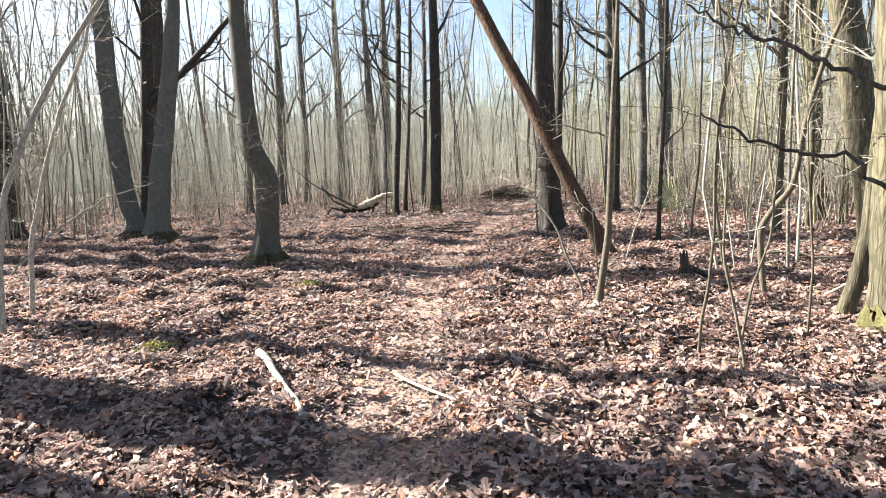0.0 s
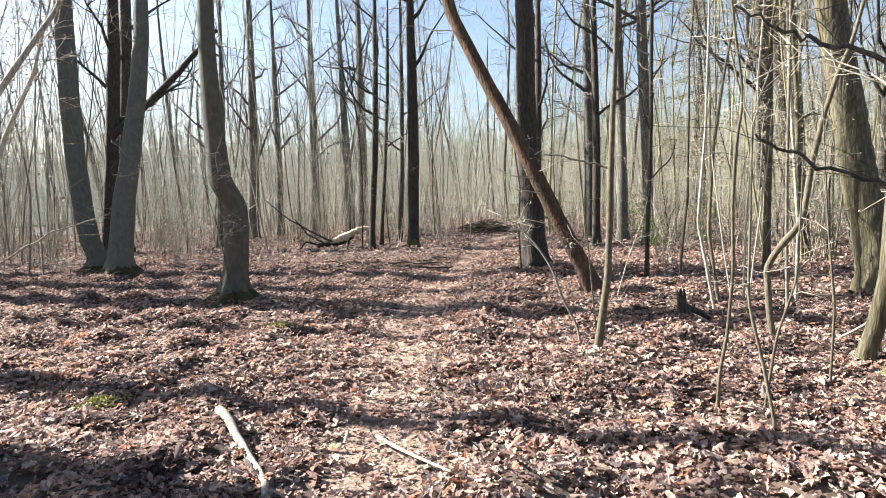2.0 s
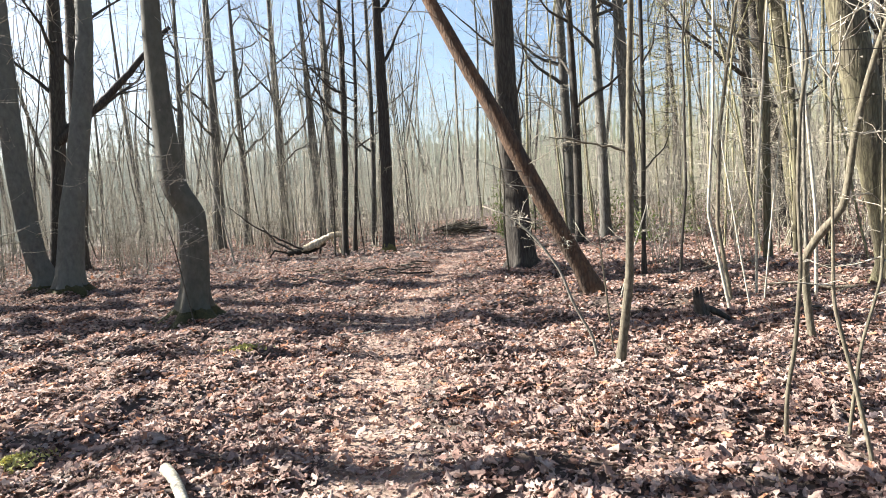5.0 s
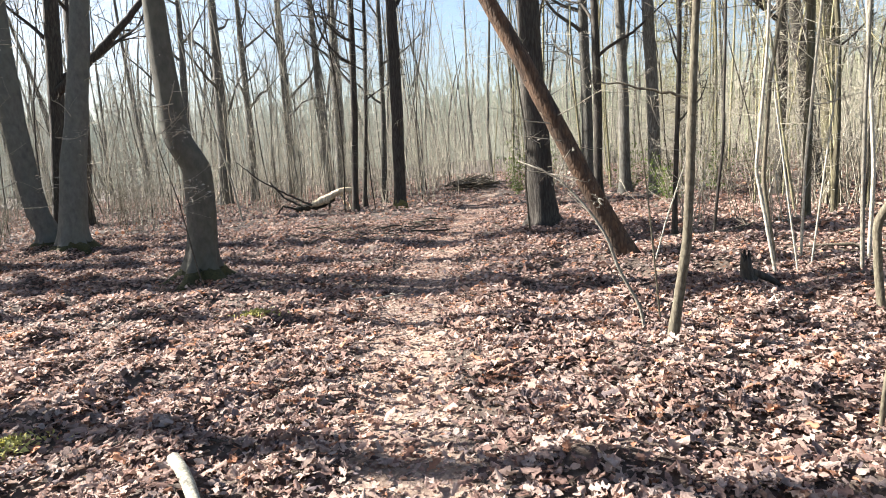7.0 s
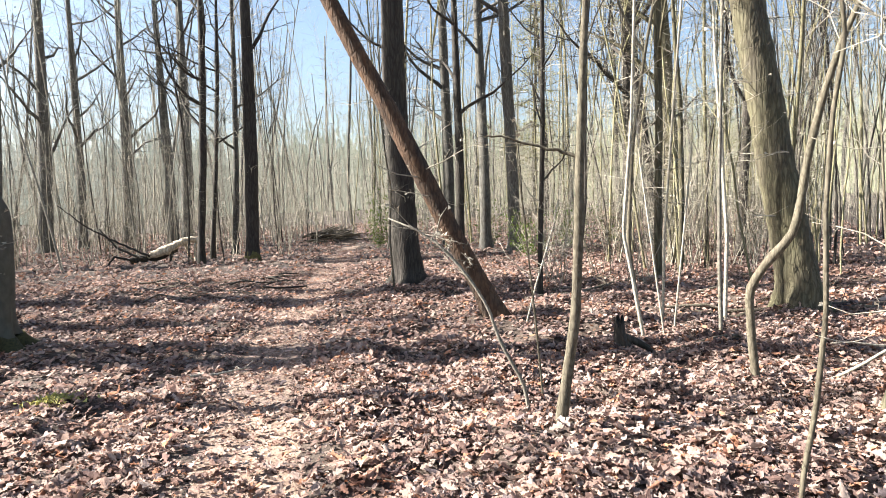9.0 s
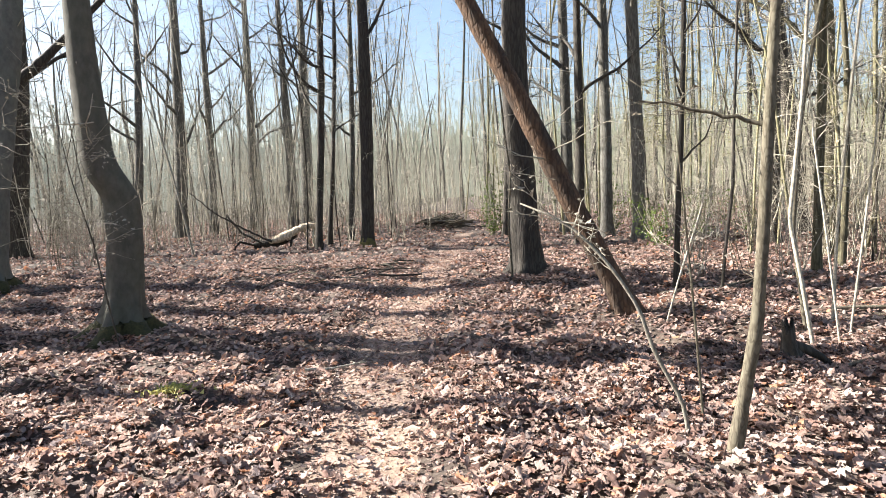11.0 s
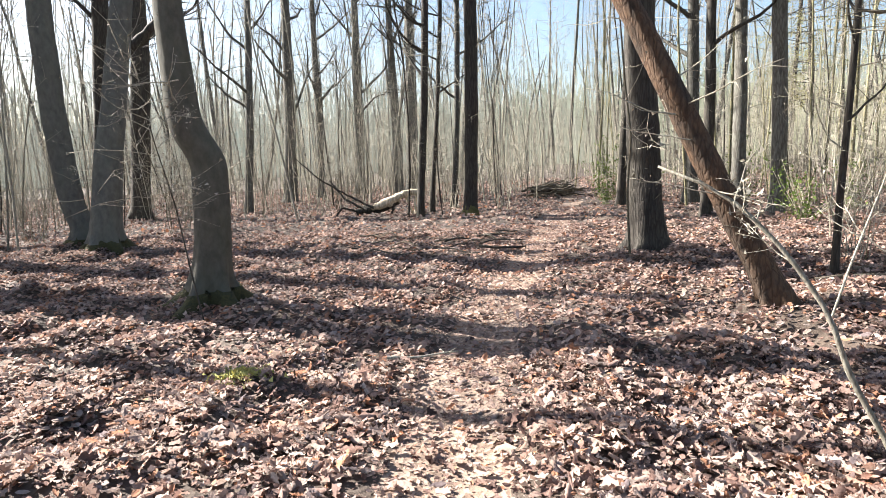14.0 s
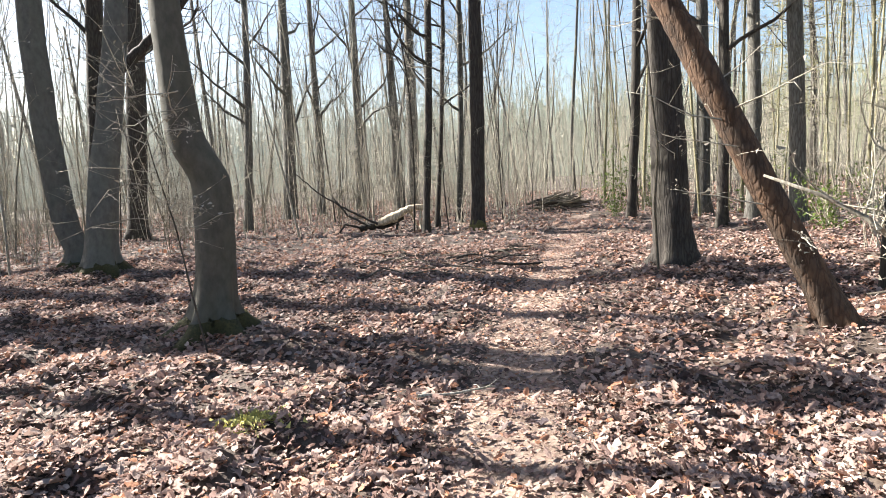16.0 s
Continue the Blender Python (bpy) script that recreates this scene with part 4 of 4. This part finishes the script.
# ---- green things ----
def bush(x, y, h, width, seed, label, dense=9):
    r = np.random.default_rng(seed)
    base = new("bush")
    base.location = (x, y, float(gz(x, y)))
    tagged(base, label, "bush", "green undergrowth")
    w, sprays = Wood(), Wood()
    for _ in range(14):
        pts = shoot((0, 0, -0.02), (r.normal() * 0.5, r.normal() * 0.5, 1), h * r.uniform(0.6, 1.1), r, 6, 0.15, 0.02)
        pts[:, :2] *= width / h
        w.tube(pts, np.linspace(0.009, 0.003, len(pts)), 4)
        for p in pts[1:]:
            for _ in range(dense):
                sprays.chip(p + r.normal(size=3) * (0.10, 0.10, 0.05), 0.022, r)
    w.make("stalk", TWIG, base)
    sprays.make("foliage", GREEN, base)


bush(3.35, 21.6, 2.0, 1.0, 1, "green evergreen bush with thin sprays beside the path", 16)
bush(5.6, 15.6, 1.2, 1.0, 2, "sparse green evergreen undergrowth among poles")
bush(7.6, 17.5, 1.7, 1.5, 3, "sparse green evergreen undergrowth among poles")
bush(4.9, 23.5, 1.8, 1.2, 4, "sparse green evergreen undergrowth among poles")
bush(6.6, 20.5, 1.9, 1.4, 5, "sparse green evergreen undergrowth among poles")
bush(9.6, 18.6, 1.8, 1.6, 6, "sparse green evergreen undergrowth among poles")


def conifer(x, y, h, seed, label):
    """A far evergreen: a straight trunk with drooping limbs set with small sprays of needles."""
    r = np.random.default_rng(seed)
    base = new("conifer")
    base.location = (x, y, float(gz(x, y)))
    tagged(base, label, "tree", "evergreens behind the poles")
    w = Wood()
    trunk = shoot((0, 0, -0.1), (0, 0, 1), h, r, 9, 0.02, 0.02)
    w.tube(trunk, np.linspace(0.19, 0.03, len(trunk)), 9)
    w.make("trunk", DARK, base)
    limbs, needles = Wood(), Wood()
    for k in range(64):
        z = 2.6 + (h - 3.0) * (k + r.random()) / 64
        reach = 2.9 * (1 - 0.75 * z / h) * r.uniform(0.7, 1.15)
        lp = shoot((0, 0, z), side_way(r, r.uniform(-0.15, 0.25)), reach, r, 6, 0.12, -0.03)
        limbs.tube(lp, np.linspace(0.028, 0.008, len(lp)), 4)
        for p in lp[2:]:
            for _ in range(20):
                needles.chip(p + r.normal(size=3) * (0.28, 0.28, 0.14), 0.036, r)
    limbs.make("twig_spray", DARK, base)
    needles.make("foliage", CONIFER, base)


for i, (x, y, h) in enumerate(((15.5, 35.0, 15), (21.5, 37.0, 17), (26.0, 33.0, 16), (19.0, 44.0, 18))):
    conifer(x, y, h, 500 + i, "olive-green evergreen tree standing behind sunlit poles")


def moss_tuft(x, y, seed):
    r = np.random.default_rng(seed)
    w = Wood()
    for _ in range(380):
        a, d = r.uniform(0, 6.28), abs(r.normal()) * 0.12
        tip = np.array([d * math.cos(a), d * math.sin(a), 0.025 + 0.035 * math.exp(-(d / 0.1) ** 2)])
        w.chip(tip, 0.014, r)
    ob = w.make("moss_tuft", TUFT)
    ob.location = (x, y, float(gz(x, y)) + 0.015)
    tagged(ob, "yellow-green moss tuft among dry leaves", "moss")


moss_tuft(-1.75, 8.05, 1)
moss_tuft(-2.6, 5.6, 2)


# ---- dry leaves ----
def leaf_shape(outline, fold=0.4):
    """A leaf one long in two halves along a curved midrib; outline: (along, half width) from stalk to tip."""
    n = len(outline)
    v = [(u - 0.5, 0, 0.22 * (u - 0.5) ** 2) for u, w in (outline[0], outline[-1])]
    for side in (-1, 1):
        v += [(u - 0.5, side * w, 0.22 * (u - 0.5) ** 2 + fold * w) for u, w in outline[1:-1]]
    k = n - 2
    return np.array(v), np.array([[0] + list(range(2, 2 + k)) + [1], [1] + list(range(2 + 2 * k - 1, 1 + k, -1)) + [0]])


OAK_LEAF = leaf_shape([(0, 0), (0.14, 0.13), (0.24, 0.07), (0.40, 0.25), (0.52, 0.12), (0.68, 0.27), (0.78, 0.14), (0.90, 0.15), (1, 0)])
BEECH_LEAF = leaf_shape([(0, 0), (0.2, 0.2), (0.5, 0.31), (0.8, 0.2), (1, 0)])
SCRAP = leaf_shape([(0, 0), (0.3, 0.26), (0.75, 0.3), (1, 0)])


def litter(name, label, x, y, size, shape, tilt, seed, lift=0.02, ruffle=0.07):
    r = np.random.default_rng(seed)
    n = len(x)
    base, quads = shape
    rz, rx, ry = r.uniform(0, 2 * np.pi, n), r.normal(0, tilt, n), r.normal(0, tilt, n)
    flip = r.random(n) < 0.35
    curl = r.uniform(-0.6, 2.2, n)
    v = np.broadcast_to(base, (n, *base.shape)).copy()
    v[..., 2] *= (curl * np.where(flip, -1, 1))[:, None]
    v[..., 2] += r.normal(0, ruffle, v.shape[:2])
    v[..., 1] *= r.uniform(0.75, 1.2, n)[:, None]
    v *= size[:, None, None]
    for a, i, j in ((rx, 1, 2), (ry, 2, 0), (rz, 0, 1)):
        c, s = np.cos(a)[:, None], np.sin(a)[:, None]
        p, q = v[..., i].copy(), v[..., j].copy()
        v[..., i], v[..., j] = c * p - s * q, s * p + c * q
    low = v[..., 2].min(1)
    v += np.stack([x, y, gz(x, y) - low * 0.75 + r.uniform(-0.004, lift, n)], -1)[:, None]
    k = base.shape[0]
    faces = (quads[None] + (np.arange(n) * k)[:, None, None]).reshape(-1, quads.shape[1])
    me = bpy.data.meshes.new(name)
    me.vertices.add(n * k)
    me.vertices.foreach_set("co", v.astype(np.float32).ravel())
    me.loops.add(faces.size)
    me.loops.foreach_set("vertex_index", faces.astype(np.int32).ravel())
    me.polygons.add(len(faces))
    me.polygons.foreach_set("loop_start", np.arange(0, faces.size, quads.shape[1], dtype=np.int32))
    me.update(calc_edges=True)
    me.shade_smooth()
    me.materials.append(LEAF)
    ob = new(name, me)
    return tagged(ob, label, "leaves", kind="stuff")


def scatter(n, x0, x1, y0, y1, seed, spread=None):
    r = np.random.default_rng(seed)
    x, y = r.uniform(x0, x1, n), r.uniform(y0, y1, n)
    keep = r.random(n) < 0.15 + 0.85 * np.clip((off_path(x, y) - 0.26) / 0.35, 0, 1)
    clump = sum(np.sin(kx * 0.8 * y - ky * 0.8 * x + 2 * p) for kx, ky, p, h in WAVES[:12]) / 2.6
    keep &= r.random(n) < np.clip(0.68 + 0.36 * clump, 0.34, 1)
    if spread:
        keep &= np.abs(x) < spread[0] + spread[1] * y
    return x[keep], y[keep]


sz = np.random.default_rng(5)
x, y = scatter(100000, -6.5, 6.5, 1.6, 8.5, 1, (1.2, 0.74))
litter("leaf_litter", "thick litter of curled dry oak leaves", x, y, 0.045 + 0.065 * sz.random(len(x)) ** 1.2, OAK_LEAF, 0.30, 11, 0.04, 0.085)
x, y = scatter(110000, -6.5, 6.5, 1.6, 8.5, 7, (1.2, 0.74))
litter("leaf_litter", "small dry beech leaves and scraps", x, y, sz.uniform(0.022, 0.06, len(x)), BEECH_LEAF, 0.36, 16, 0.04, 0.06)
x, y = scatter(330000, -14, 19, 8.5, 17.0, 2, (1.2, 0.8))
litter("leaf_litter", "thick litter of curled dry leaves under the trees", x, y, sz.uniform(0.032, 0.08, len(x)), SCRAP, 0.36, 12, 0.04)
x, y = scatter(180000, -32, 42, 17.0, 42.0, 3, (1.0, 0.95))
litter("leaf_litter", "dry leaf litter reaching into the thicket", x, y, sz.uniform(0.06, 0.13, len(x)), SCRAP, 0.42, 13, 0.04)
x, y = scatter(30000, 5.5, 20, 5.0, 17.0, 6)
litter("leaf_litter", "dry leaf litter under the saplings", x, y, sz.uniform(0.06, 0.12, len(x)), SCRAP, 0.5, 15, 0.03)
r = np.random.default_rng(44)
x, y = r.uniform(-20, 20, 150000), r.uniform(-12, 9, 150000)
keep = (np.abs(x) > 1.0 + 0.74 * y) | (y < 1.7)
litter("leaf_litter", "dry leaf litter to the sides and behind", x[keep], y[keep], sz.uniform(0.06, 0.13, int(keep.sum())), SCRAP, 0.5, 17, 0.03)
py = sz.uniform(-4, 22, 52000)
px = np.interp(py, PATH_Y, PATH_X) + sz.normal(0, 0.24, len(py))
litter("leaf_litter", "crushed leaf scraps on the footpath", px, py, sz.uniform(0.012, 0.036, len(px)), SCRAP, 0.28, 14, 0.008)

# single leaves lying on top beside the path
lv, lf = OAK_LEAF
leaf_meshes = []
wave = np.random.default_rng(8)
for i in range(6):
    v = lv.copy()
    v[:, 2] = v[:, 2] * (0.4 + 0.35 * i) + wave.normal(0, 0.06, len(v))
    me = bpy.data.meshes.new("leaf")
    me.from_pydata([tuple(p) for p in v * (0.068 + 0.007 * i)], [], [tuple(int(k) for k in q) for q in lf])
    me.shade_smooth()
    me.materials.append(ONE_LEAF)
    leaf_meshes.append(me)
r = np.random.default_rng(9)
for i in range(300):
    x, y = r.uniform(-1.6, 1.8), r.uniform(3.0, 8.5)
    ob = new("leaf", leaf_meshes[i % 6])
    ob.parent = ground
    ob.matrix_basis = pose(x, y, float(gz(x, y)) + 0.03, r.normal() * 22, r.normal() * 22, r.uniform(0, 360))
